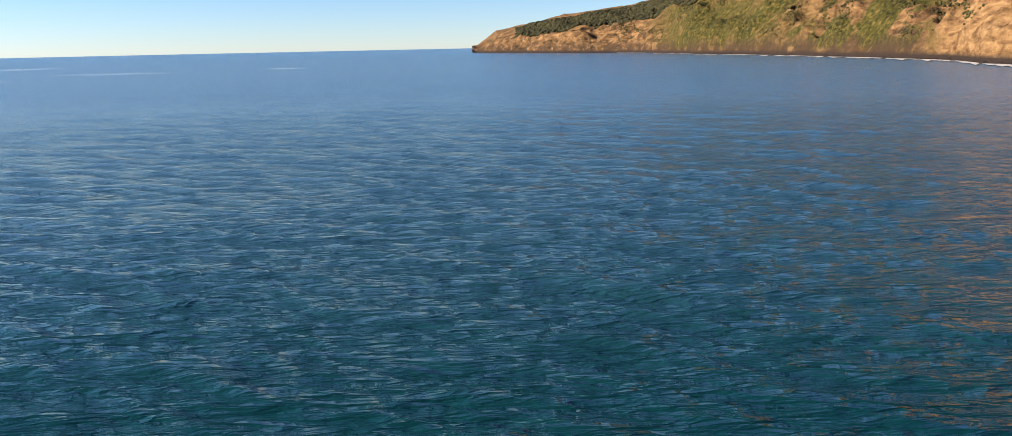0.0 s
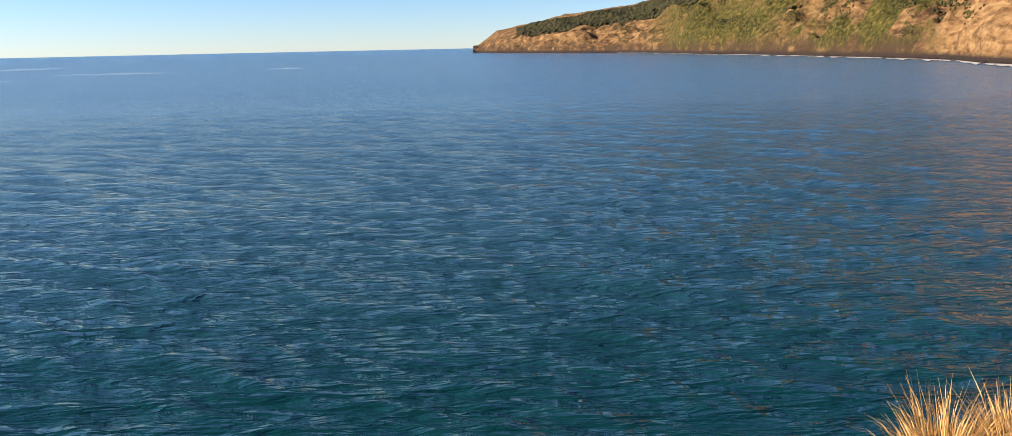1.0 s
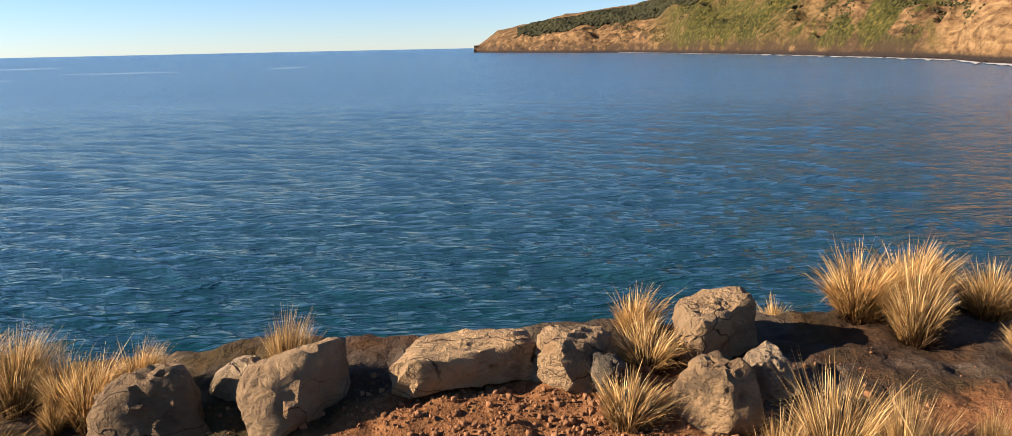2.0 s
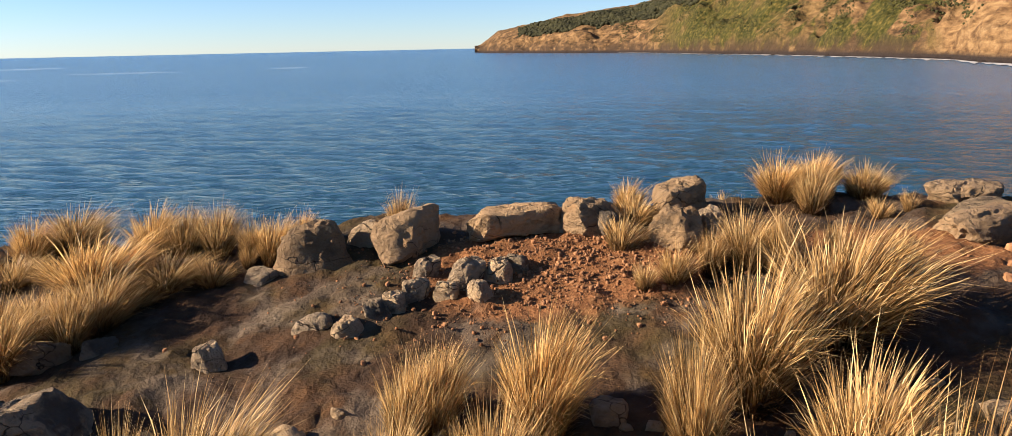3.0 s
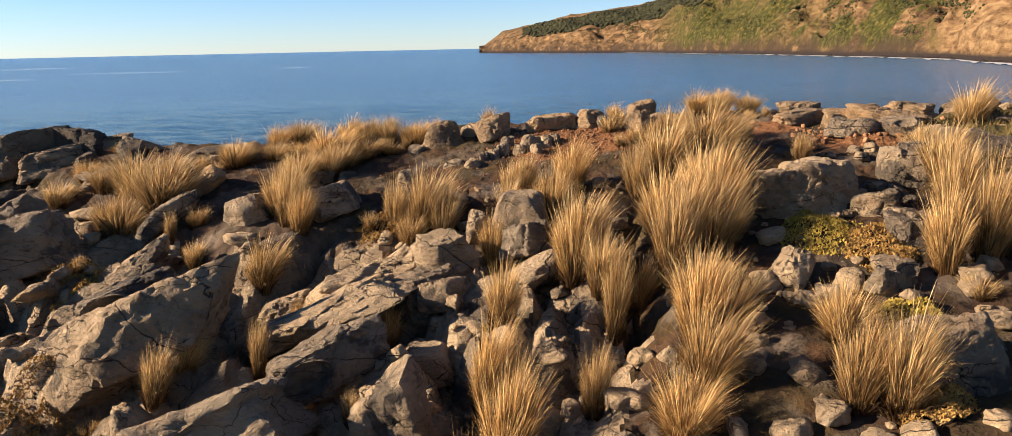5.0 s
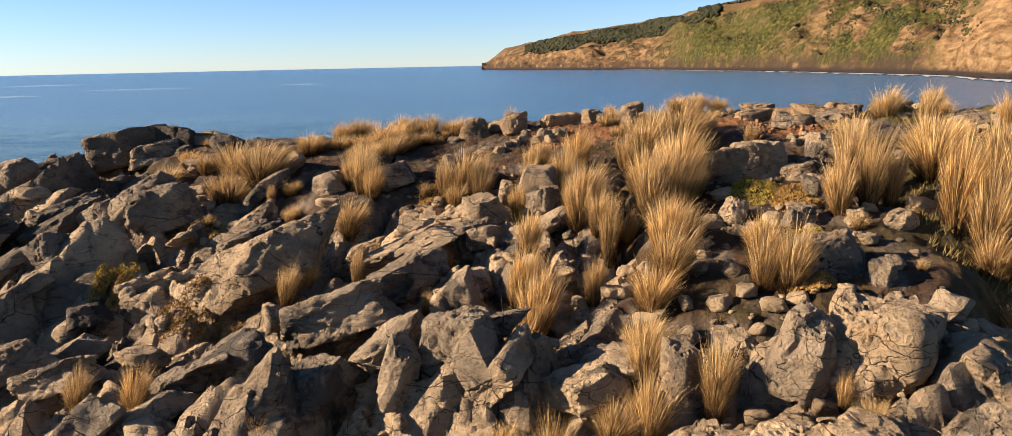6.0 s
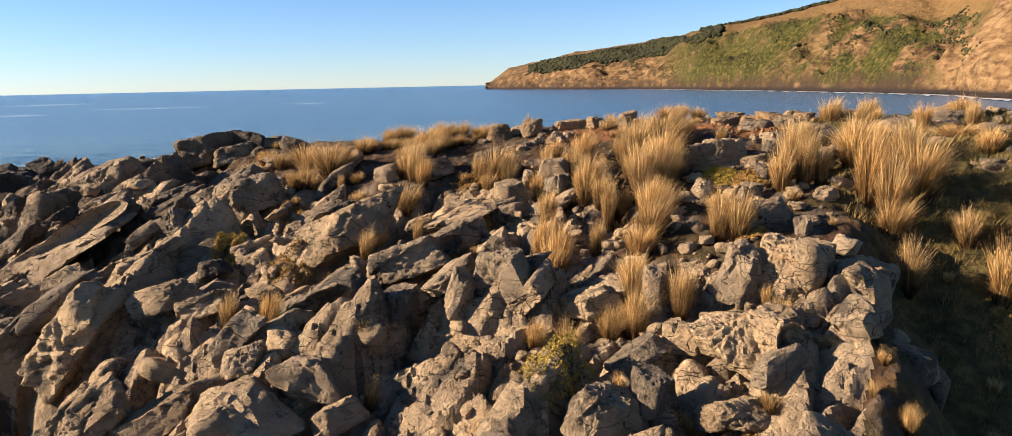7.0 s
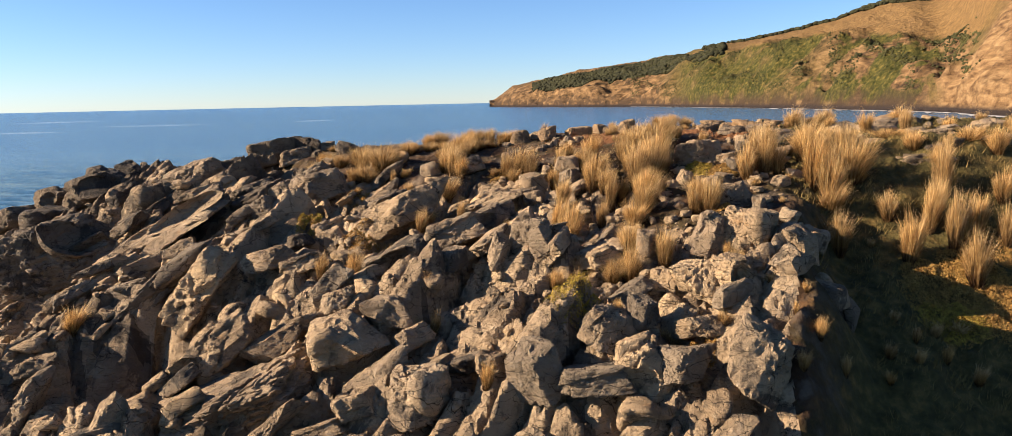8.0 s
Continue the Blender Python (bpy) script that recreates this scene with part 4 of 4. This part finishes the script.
tussock(-1.10, 0.45, 0.72, 0.41, -0.05)
tussock(-0.92, 0.16, 0.41, 0.20, 0.08)
tussock(-1.99, 1.07, 0.92, 0.81, 0.36)
tussock(-2.32, 1.07, 0.77, 0.37, 0.10)
tussock(-2.65, 1.06, 0.30, 0.26, 0.25)
tussock(-2.20, -0.68, 0.62, 0.37, 0.15)
tussock(-2.25, -1.05, 0.30, 0.18, 0.00)
tussock(-3.73, 1.32, 0.91, 0.47, 0.26)
tussock(-3.79, 0.29, 0.72, 0.61, 0.25)
tussock(-3.73, -0.27, 0.43, 0.24, 0.16)
tussock(-3.35, -1.34, 0.75, 0.33, 0.20)
tussock(-3.28, -0.07, 0.50, 0.34, 0.20)
tussock(-4.89, 1.10, 0.42, 0.49, 0.00)
tussock(-4.70, -0.95, 0.46, 0.37, 0.22)
tussock(-4.17, -1.21, 0.56, 0.64, 0.45)
tussock(-5.05, -1.11, 0.30, 0.48, 0.34)
tussock(-7.95, 3.48, 0.47, 0.88, 0.45)
tussock(-7.19, 3.49, 0.45, 0.96, 0.45)
tussock(-6.36, 2.76, 0.61, 0.88, 0.40)
tussock(-6.19, 3.68, 0.43, 0.62, 0.00)
tussock(-6.19, 1.95, 0.57, 0.92, 0.45)
tussock(-5.32, 1.48, 0.47, 0.26, -0.18)
tussock(-6.25, 1.21, 0.46, 0.87, 0.45)
tussock(-6.10, 0.59, 0.22, 0.33, 0.00)
tussock(-7.82, 5.46, 0.25, 0.74, -0.20)
tussock(-5.49, 3.59, 0.25, 0.35, 0.00)
tussock(-5.22, 4.29, 0.25, 0.63, 0.00)
tussock(-4.62, 3.97, 0.34, 0.81, 0.00)
tussock(-4.13, 3.94, 0.34, 0.90, 0.00)
tussock(-3.61, 3.79, 0.38, 0.88, 0.00)
tussock(-3.10, 3.62, 0.39, 0.85, 0.00)
tussock(-2.73, 3.63, 0.28, 0.57, 0.00)
tussock(-4.17, 3.09, 0.40, 0.84, 0.45)
tussock(-3.75, 3.21, 0.36, 0.84, 0.45)
tussock(-3.25, 3.41, 0.28, 0.66, 0.00)
tussock(-2.32, 3.95, 0.46, 0.62, 0.35)
tussock(-2.12, 4.10, 0.40, 0.45, 0.3)
tussock(0.63, 3.45, 0.32, 0.55, 0.43)
tussock(2.86, 1.55, 0.45, 0.37, 0.00)
tussock(4.32, 1.39, 0.48, 0.77, 0.36)
tussock(3.58, -0.77, 1.20, 0.75, -0.06)
tussock(1.87, -2.31, 0.58, 0.73, -0.09)
tussock(3.17, -1.42, 0.95, 0.70, -0.05)
tussock(4.11, 0.48, 0.80, 0.83, -0.14)
tussock(3.94, -1.22, 0.92, 0.49, -0.11)
tussock(4.04, -1.56, 0.26, 0.24, 0.00)
tussock(5.01, -0.11, 0.85, 0.87, -0.13)
tussock(5.31, -0.07, 0.53, 0.55, 0.00)
tussock(5.51, -0.96, 1.02, 0.74, -0.05)
tussock(4.81, -1.56, 0.81, 0.64, -0.20)
tussock(4.71, -2.38, 0.81, 0.94, -0.06)
tussock(3.41, -3.16, 0.19, 0.21, 0.00)
tussock(0.73, -4.69, 1.02, 0.49, 0.06)
tussock(1.83, -4.97, 0.46, 0.26, 0.00)
tussock(2.00, -5.24, 0.36, 0.32, 0.00)
tussock(3.25, -1.84, 0.25, 0.45, -0.18)
tussock(0.14, -4.22, 0.81, 0.54, -0.12)
tussock(0.09, -4.73, 0.83, 0.57, 0.04)
tussock(-0.25, -4.71, 0.55, 0.57, 0.12)
tussock(-0.86, -4.60, 0.91, 0.51, 0.28)
tussock(-0.20, -2.43, 0.73, 0.44, 0.05)
tussock(-2.29, -2.20, 0.38, 0.25, 0.11)
tussock(-6.03, -3.67, 0.71, 0.45, 0.12)
tussock(-5.39, -3.72, 0.66, 0.48, 0.36)
tussock(-5.06, -3.34, 0.31, 0.24, 0.13)
tussock(-4.15, -3.84, 0.37, 0.30, -0.10)
tussock(-5.02, -1.46, 0.36, 0.47, 0.26)
tussock(-4.26, -1.63, 0.71, 0.50, 0.45)
tussock(1.67, -3.10, 0.86, 0.66, 0.00)
tussock(5.84, -2.59, 0.69, 0.69, 0.00)
tussock(5.82, -3.68, 1.30, 0.66, 0.17)
tussock(6.84, -2.63, 0.96, 0.62, -0.08)
tussock(7.43, -1.54, 0.72, 0.66, 0.00)
tussock(7.03, -3.31, 1.25, 0.53, 0.00)
tussock(6.85, -4.23, 1.26, 0.73, 0.00)
tussock(8.30, -2.52, 0.82, 0.73, -0.10)
tussock(7.21, 0.37, 0.39, 1.25, 0.00)
tussock(7.22, -0.74, 0.60, 0.68, -0.14)
tussock(8.98, -0.10, 0.23, 1.09, 0.00)
tussock(-2.05, -6.15, 0.45, 0.56, 0.00)
tussock(-2.53, -7.23, 0.59, 0.32, 0.00)
tussock(-3.62, -5.05, 0.61, 0.36, 0.40)
tussock(-3.80, -4.43, 0.38, 0.31, -0.17)
tussock(-0.34, -6.37, 0.39, 0.28, -0.08)
tussock(0.33, -6.40, 0.33, 0.44, 0.00)
tussock(0.58, -6.47, 0.33, 0.39, 0.00)
tussock(1.15, -6.54, 0.27, 0.39, 0.00)
tussock(1.40, -6.62, 0.27, 0.39, 0.12)
tussock(-11.44, -3.32, 0.69, 0.78, 0.00)
tussock(1.85, -5.49, 0.58, 0.36, 0.00)
tussock(2.79, -6.37, 0.22, 0.23, 0.00)
tussock(3.26, -6.93, 0.43, 0.25, 0.00)
tussock(5.51, -5.80, 0.41, 0.29, 0.00)
tussock(4.98, -5.73, 0.35, 0.26, 0.00)
tussock(4.20, -6.51, 0.28, 0.25, 0.00)
tussock(5.24, -3.23, 0.27, 0.22, 0.00)
tussock(2.50, -6.76, 0.27, 0.17, 0.00)
tussock(-7.83, 4.18, 0.40, 0.75, 0.2)
tussock(0.83, 4.01, 0.33, 0.54, -0.1)
tussock(0.82, 4.44, 0.32, 0.47, 0.1)
tussock(2.93, 3.97, 0.22, 0.33, 0)
tussock(3.18, 3.98, 0.24, 0.22, 0)
tussock(1.80, 4.78, 0.22, 0.31, 0)
tussock(-2.52, 3.92, 0.26, 0.29, 0)
tussock(-3.50, 4.29, 0.55, 0.81, 0.1)
tussock(-3.17, 4.21, 0.52, 0.67, 0.1)
tussock(-2.51, 4.06, 0.44, 0.46, 0.1)
tussock(-2.85, 4.14, 0.54, 0.60, 0.1)
tussock(-4.37, 4.60, 0.46, 0.92, 0.1)
tussock(-4.71, 4.42, 0.48, 0.62, 0.1)
tussock(6.76, -3.54, 1.42, 0.49, 0.1)
tussock(5.42, -1.75, 1.48, 1.08, 0.1)
tussock(7.19, -2.19, 1.35, 0.70, -0.1)
tussock(8.45, -0.80, 0.54, 0.90, 0)
tussock(8.83, -1.30, 0.78, 0.73, 0)
tussock(-5.24, 3.84, 0.51, 0.89, 0.1)
tussock(6.59, -2.88, 1.32, 0.67, 0.2)
tussock(7.44, -3.15, 0.96, 0.66, 0.1)
tussock(7.79, -3.56, 1.07, 0.65, 0)
tussock(1.49, 3.02, 0.58, 0.49, 0.1)
tussock(1.23, 2.99, 0.41, 0.41, 0)
tussock(1.69, 2.85, 0.51, 0.43, 0.1)
tussock(0.94, 2.86, 0.32, 0.43, -0.1)
tussock(2.10, 2.61, 0.41, 0.51, 0.2)
tussock(2.37, 2.51, 0.47, 0.43, 0.1)
tussock(2.09, 2.91, 0.37, 0.22, 0)
tussock(0.71, 2.80, 0.26, 0.25, 0)
tussock(2.30, -6.02, 0.22, 0.29, 0.1)
tussock(4.80, -6.22, 0.36, 0.29, 0.1)
tussock(4.38, -6.07, 0.37, 0.29, 0.1)
tussock(6.02, -5.20, 0.31, 0.45, 0.1)
tussock(2.81, -6.97, 0.42, 0.27, 0.1)
tussock(5.87, -6.16, 0.43, 0.35, 0.1)
tussock(4.78, -5.32, 0.30, 0.26, 0.1)
tussock(5.47, -5.42, 0.35, 0.30, 0.1)
tussock(2.08, -7.58, 0.32, 0.26, 0.1)
tussock(2.29, -7.73, 0.39, 0.28, 0.1)
tussock(-0.97, -1.15, 0.76, 0.66, 0.1)
tussock(0.12, -1.20, 1.01, 0.45, 0.15)
tussock(0.85, -1.54, 0.73, 0.81, 0)
tussock(0.91, -0.58, 1.10, 0.82, 0.1)
tussock(1.49, -0.28, 0.76, 0.51, 0.15)
tussock(-3.93, 1.60, 0.79, 0.55, 0.1)
tussock(-3.95, 2.65, 0.65, 0.65, 0.2)
tussock(-6.45, 3.01, 0.76, 1.06, 0.3)
tussock(-6.45, 2.12, 0.60, 0.85, 0.3)
tussock(-5.75, 3.77, 0.36, 0.36, 0)
tussock(-3.71, 3.59, 0.65, 1.01, 0.1)
tussock(-3.41, 3.11, 0.57, 0.77, 0.2)
tussock(-3.82, 2.95, 0.48, 0.67, 0.2)
tussock(-3.50, 2.81, 0.56, 0.44, 0.1)
tussock(-1.27, -2.99, 1.49, 0.64, 0.25)
tussock(0.42, -0.85, 0.61, 0.46, 0.1)
tussock(-0.84, -4.34, 0.81, 0.65, 0.2)
tussock(0.18, -3.75, 0.64, 0.83, 0.1)
tussock(0.67, -2.61, 0.88, 0.82, 0.1)
tussock(1.01, -1.92, 0.77, 0.66, 0.15)
tussock(3.61, -1.30, 1.30, 0.61, 0.1)
tussock(4.18, -1.32, 0.29, 0.26, 0)
tussock(5.31, -0.36, 0.58, 0.56, 0.1)
tussock(5.07, -1.55, 0.83, 0.68, 0.1)
tussock(5.73, -0.74, 0.89, 0.64, 0)
tussock(-5.73, 2.24, 0.90, 1.17, 0.2)
tussock(-5.05, 1.67, 0.35, 0.45, 0.1)
tussock(4.48, -3.49, 0.97, 0.65, 0)
tussock(4.82, -2.05, 1.34, 0.88, 0)
tussock(0.40, -3.10, 0.72, 0.70, 0.1)
tussock(0.84, 0.05, 0.96, 0.93, 0)
tussock(1.29, -0.13, 1.29, 0.92, 0.1)
tussock(-0.17, -0.24, 0.99, 0.82, 0.15)
tussock(4.79, -0.69, 1.09, 0.91, 0)
tussock(4.59, -1.69, 1.48, 0.86, 0.1)
tussock(-0.95, -2.67, 1.21, 0.83, 0.2)
tussock(-1.33, -4.99, 0.43, 0.48, 0.1)
tussock(1.93, -3.22, 0.95, 0.79, 0.1)
tussock(-1.72, 0.88, 0.80, 0.55, 0.3)
tussock(-2.12, 0.82, 0.62, 0.45, 0.3)
tussock(-0.92, 1.12, 0.66, 0.50, 0.15)
tussock(-0.36, 0.95, 0.85, 0.55, 0.05)
tussock(-3.52, 1.05, 0.72, 0.45, 0.3)

# cushion plants
cushion(2.31, -0.47, 0.41, 0.47, True)
cushion(2.76, -0.88, 0.34, 0.44, False)
cushion(-2.30, 1.07, 0.51, 0.30, False)
cushion(-3.21, 0.01, 0.18, 0.20, True)
cushion(-2.82, -0.07, 0.36, 0.20, False)
cushion(-1.15, -5.88, 0.56, 0.51, True)
cushion(6.36, -4.59, 1.04, 0.89, False)
cushion(2.31, -4.20, 0.37, 0.38, True)
cushion(2.49, -2.13, 0.32, 0.27, True)
cushion(2.11, -3.21, 0.33, 0.31, False)
cushion(-6.06, 0.40, 0.26, 0.42, False)
cushion(-7.00, -0.88, 0.28, 0.36, False)
cushion(0.88, -6.83, 0.37, 0.22, False)
cushion(-5.60, -1.55, 0.52, 0.42, False)
cushion(-7.04, -0.61, 0.31, 0.48, True)
cushion(6.90, -4.58, 0.67, 0.99, False)
cushion(6.72, -3.90, 0.38, 0.49, False)
cushion(5.95, -4.10, 0.45, 0.5, False)
cushion(7.40, -4.75, 0.8, 0.7, False)
cushion(6.10, -4.95, 0.7, 0.5, True)
cushion(7.73, -3.55, 0.39, 0.49, False)
tussock(-1.22, 4.08, 0.50, 0.42, 0.1)
tussock(2.60, 4.60, 0.46, 0.75, 0.1)
tussock(2.25, 4.55, 0.50, 0.7, 0.0)
tussock(3.00, 4.45, 0.36, 0.7, 0.2)
tussock(2.45, 4.25, 0.5, 0.6, 0.0)
crag = boulder(-14.30, 2.10, 3.00, 2.20, 2.30, 0)
crag.data = rock_form("boulder", 711, 6, 6, 0.05, ROCK, hollow=1, craggy=0.08)
block = boulder(-7.05, 0.55, 1.10, 0.95, 1.15, -14)
block.data = rock_form("boulder", 703, 5, 5, 0.0, ROCK, hollow=3)
tagged(block, "upright grey block with a deep shaded hollow", "boulder")
slab = boulder(-6.6, -5.95, 2.4, 2.0, 0.95, 8)
slab.matrix_world = pose(0, 0, -0.45) @ slab.matrix_world
slab.data = rock_form("slab", 610, 6, 6, 0.06, PALE_ROCK, craggy=0.07)
boulder(-16.1, 7.0, 0.9, 0.8, 0.85, 0, True)
boulder(-15.3, 7.3, 0.8, 0.7, 0.7, 12, True)
boulder(-17.5, 6.7, 1.2, 1.0, 0.85, 5, True)
boulder(-18.6, 6.2, 1.3, 1.0, 0.75, 10, True)
boulder(-17.0, 5.4, 1.5, 1.3, 0.75, 0, True)
boulder(-15.5, 5.6, 1.7, 1.2, 0.85, 8, True)
boulder(-14.2, 5.7, 1.3, 1.2, 0.5, 12, True)


# ---- broken rock between the larger boulders ----
def joined_rocks(name, spots, forms, material):
    """Many small rocks in one mesh: spots of x, y, z, width, depth, height, tilt, turn."""
    rnd = random.Random(31)
    verts, faces = [], []
    for x, y, z, w, d, h, tilt, turn in spots:
        me = rnd.choice(FILL_FORMS if w > 0.3 else forms)
        m = pose(x, y, z, 0, -tilt, turn) @ Matrix.Diagonal((w, d, h, 1))
        k = len(verts)
        verts.extend(m @ v.co for v in me.vertices)
        faces.extend(tuple(i + k for i in f.vertices) for f in me.polygons)
    return new(name, mesh_of(name, verts, faces, material))


TINY_FORMS = [rock_form("chip", 80 + i, 3, 5, 0.0) for i in range(6)]
fill = random.Random(21)
made, chips, placed = 0, [], list(SPOTS)
while made < 1100:
    x, y = fill.uniform(-17, 3.4), fill.uniform(-12.5, 4.2)
    stony = step((0.6 - x) / 1.5) if y > -4.5 else step((2.9 + 0.25 * (y + 4.5) - x) / 0.5)
    if y > 1.0:
        stony *= step((-4.5 - x) / 1.5)
    if fill.random() > stony or any((x - a) ** 2 + (y - b) ** 2 < c * c for a, b, c in ROOTS):
        continue
    if ((x + 10.0) / 1.7) ** 2 + ((y + 4.3) / 0.8) ** 2 < 1:
        continue
    size = 0.2 + 0.6 * fill.random() ** 2.2
    made += 1
    if any((x - a) ** 2 + (y - b) ** 2 < (0.42 * c + 0.2 * size) ** 2 for a, b, c in placed):
        continue
    tilt = fill.choice((2, 20, 28, 36)) + fill.uniform(-6, 6)
    deep, high = size * fill.uniform(0.6, 0.95), size * fill.uniform(0.3, 0.55)
    size *= 1.2
    if size > 0.68:
        boulder(x, y, size, deep, high, tilt)
    else:
        chips.append((x, y, min(ground_height(x, y), rough_height(x, y)) - 0.2 * high, size * 1.1, deep * 1.1, high * 1.3, tilt, fill.uniform(0, 360)))
for _ in range(14):                               # rocky side of the gully
    y = fill.uniform(-9.5, -3.2)
    x = 3.6 + 0.27 * min(0.0, y + 3.0) + fill.uniform(-0.3, 0.75)
    size = fill.uniform(0.3, 0.75)
    boulder(x, y, size, size * 0.8, size * fill.uniform(0.5, 0.9), fill.uniform(-40, 10))
for _ in range(150):                              # low dark rock on the crest beside the gully
    x, y = fill.uniform(3.4, 11.0), fill.uniform(-1.2, 4.0)
    if any((x - a) ** 2 + (y - b) ** 2 < c * c for a, b, c in ROOTS) or y > 4.6 - 0.3 * (x - 3):
        continue
    size = 0.15 + 0.75 * fill.random() ** 2
    if size > 0.4:
        boulder(x, y, size * 1.3, size, size * fill.uniform(0.22, 0.36), fill.uniform(-8, 16), fill.random() < 0.15)
    else:
        chips.append((x, y, min(ground_height(x, y), rough_height(x, y)) - 0.1 * size, size, size * 0.8, size * 0.6, fill.uniform(-10, 20), fill.uniform(0, 360)))
for _ in range(26):                               # more tussocks along the crest
    x, y = fill.uniform(5.0, 11.0), fill.uniform(-2.6, 3.0)
    if y < 4.2 - 0.3 * (x - 3) and all((x - a) ** 2 + (y - b) ** 2 > 0.3 for a, b, c in ROOTS):
        tussock(x, y, fill.uniform(0.35, 0.75), fill.uniform(0.4, 0.7), fill.uniform(0, 0.2))
for _ in range(520):                              # loose stones between the tussocks
    x, y = fill.uniform(-3.0, 3.6), fill.uniform(-6.0, 1.8)
    size = 0.06 + 0.26 * fill.random() ** 2.5
    if all((x - a) ** 2 + (y - b) ** 2 > (0.4 * c) ** 2 for a, b, c in SPOTS):
        chips.append((x, y, min(ground_height(x, y), rough_height(x, y)) - 0.1 * size, size * 1.2, size, size * 0.6, fill.uniform(-10, 25), fill.uniform(0, 360)))
tagged(joined_rocks("broken_rock", chips, TINY_FORMS, ROCK), "broken grey-tan rock wedged between the boulders", "rubble", kind="stuff")

# reddish gravel on the bare soil of the crest
gravel = []
while len(gravel) < 3600:
    x, y = fill.gauss(0.15, 0.75), fill.gauss(3.35, 0.5)
    if y > 4.2 or y < 2.2:
        continue
    size = 0.010 + 0.035 * fill.random() ** 5
    gravel.append((x, y, rough_height(x, y) - 0.2 * size, size, size * 0.8, size * 0.8, fill.uniform(-20, 20), fill.uniform(0, 360)))
for _ in range(300):
    x, y = fill.gauss(4.0, 0.5), fill.gauss(2.2, 0.35)
    size = 0.02 + 0.09 * fill.random() ** 3
    gravel.append((x, y, rough_height(x, y) - 0.2 * size, size, size * 0.8, size * 0.8, fill.uniform(-20, 20), fill.uniform(0, 360)))
tagged(joined_rocks("gravel", gravel, TINY_FORMS, CLAY), "reddish brown gravel on bare soil", "gravel", kind="stuff")

# short dry turf in the gully and on the far flank of the islet
verts, faces = [], []
while len(faces) < 42000:
    x, y = fill.uniform(3.0, 17.0), fill.uniform(-13.0, 2.5)
    rim = 3.5 + 0.27 * min(0.0, y + 3.0)
    if x < rim + 0.5 or noise.noise((x * 0.7, y * 0.7, 12.0)) + 0.6 * noise.noise((x * 2.1, y * 2.1, 5.0)) < -0.12:
        continue
    z = rough_height(x, y)
    if z < 0.8:
        continue
    for _ in range(7):
        px, py = x + fill.gauss(0, 0.05), y + fill.gauss(0, 0.05)
        tall, ang = fill.uniform(0.05, 0.17), fill.uniform(0, 6.28)
        dx, dy, w = fill.gauss(0.03, 0.05), fill.gauss(0, 0.05), fill.uniform(0.005, 0.011)
        k = len(verts)
        verts += [(px - w * math.cos(ang), py - w * math.sin(ang), z - 0.03), (px + w * math.cos(ang), py + w * math.sin(ang), z - 0.03), (px + dx, py + dy, z + tall)]
        faces.append((k, k + 1, k + 2))
tagged(new("turf", mesh_of("turf", verts, faces, TURF)), "short dry olive-brown turf in the gully", "grass", kind="stuff")
for _ in range(40):                               # half-buried rocks in the turf and along its shore
    x, y = fill.uniform(5.5, 17.0), fill.uniform(-13.0, -1.5)
    size = fill.uniform(0.2, 0.8)
    if size < 0.3 + 0.05 * (-2.0 - y):
        boulder(x, y, size * 1.1, size, size * 0.7, fill.uniform(-5, 12), fill.random() < 0.5)
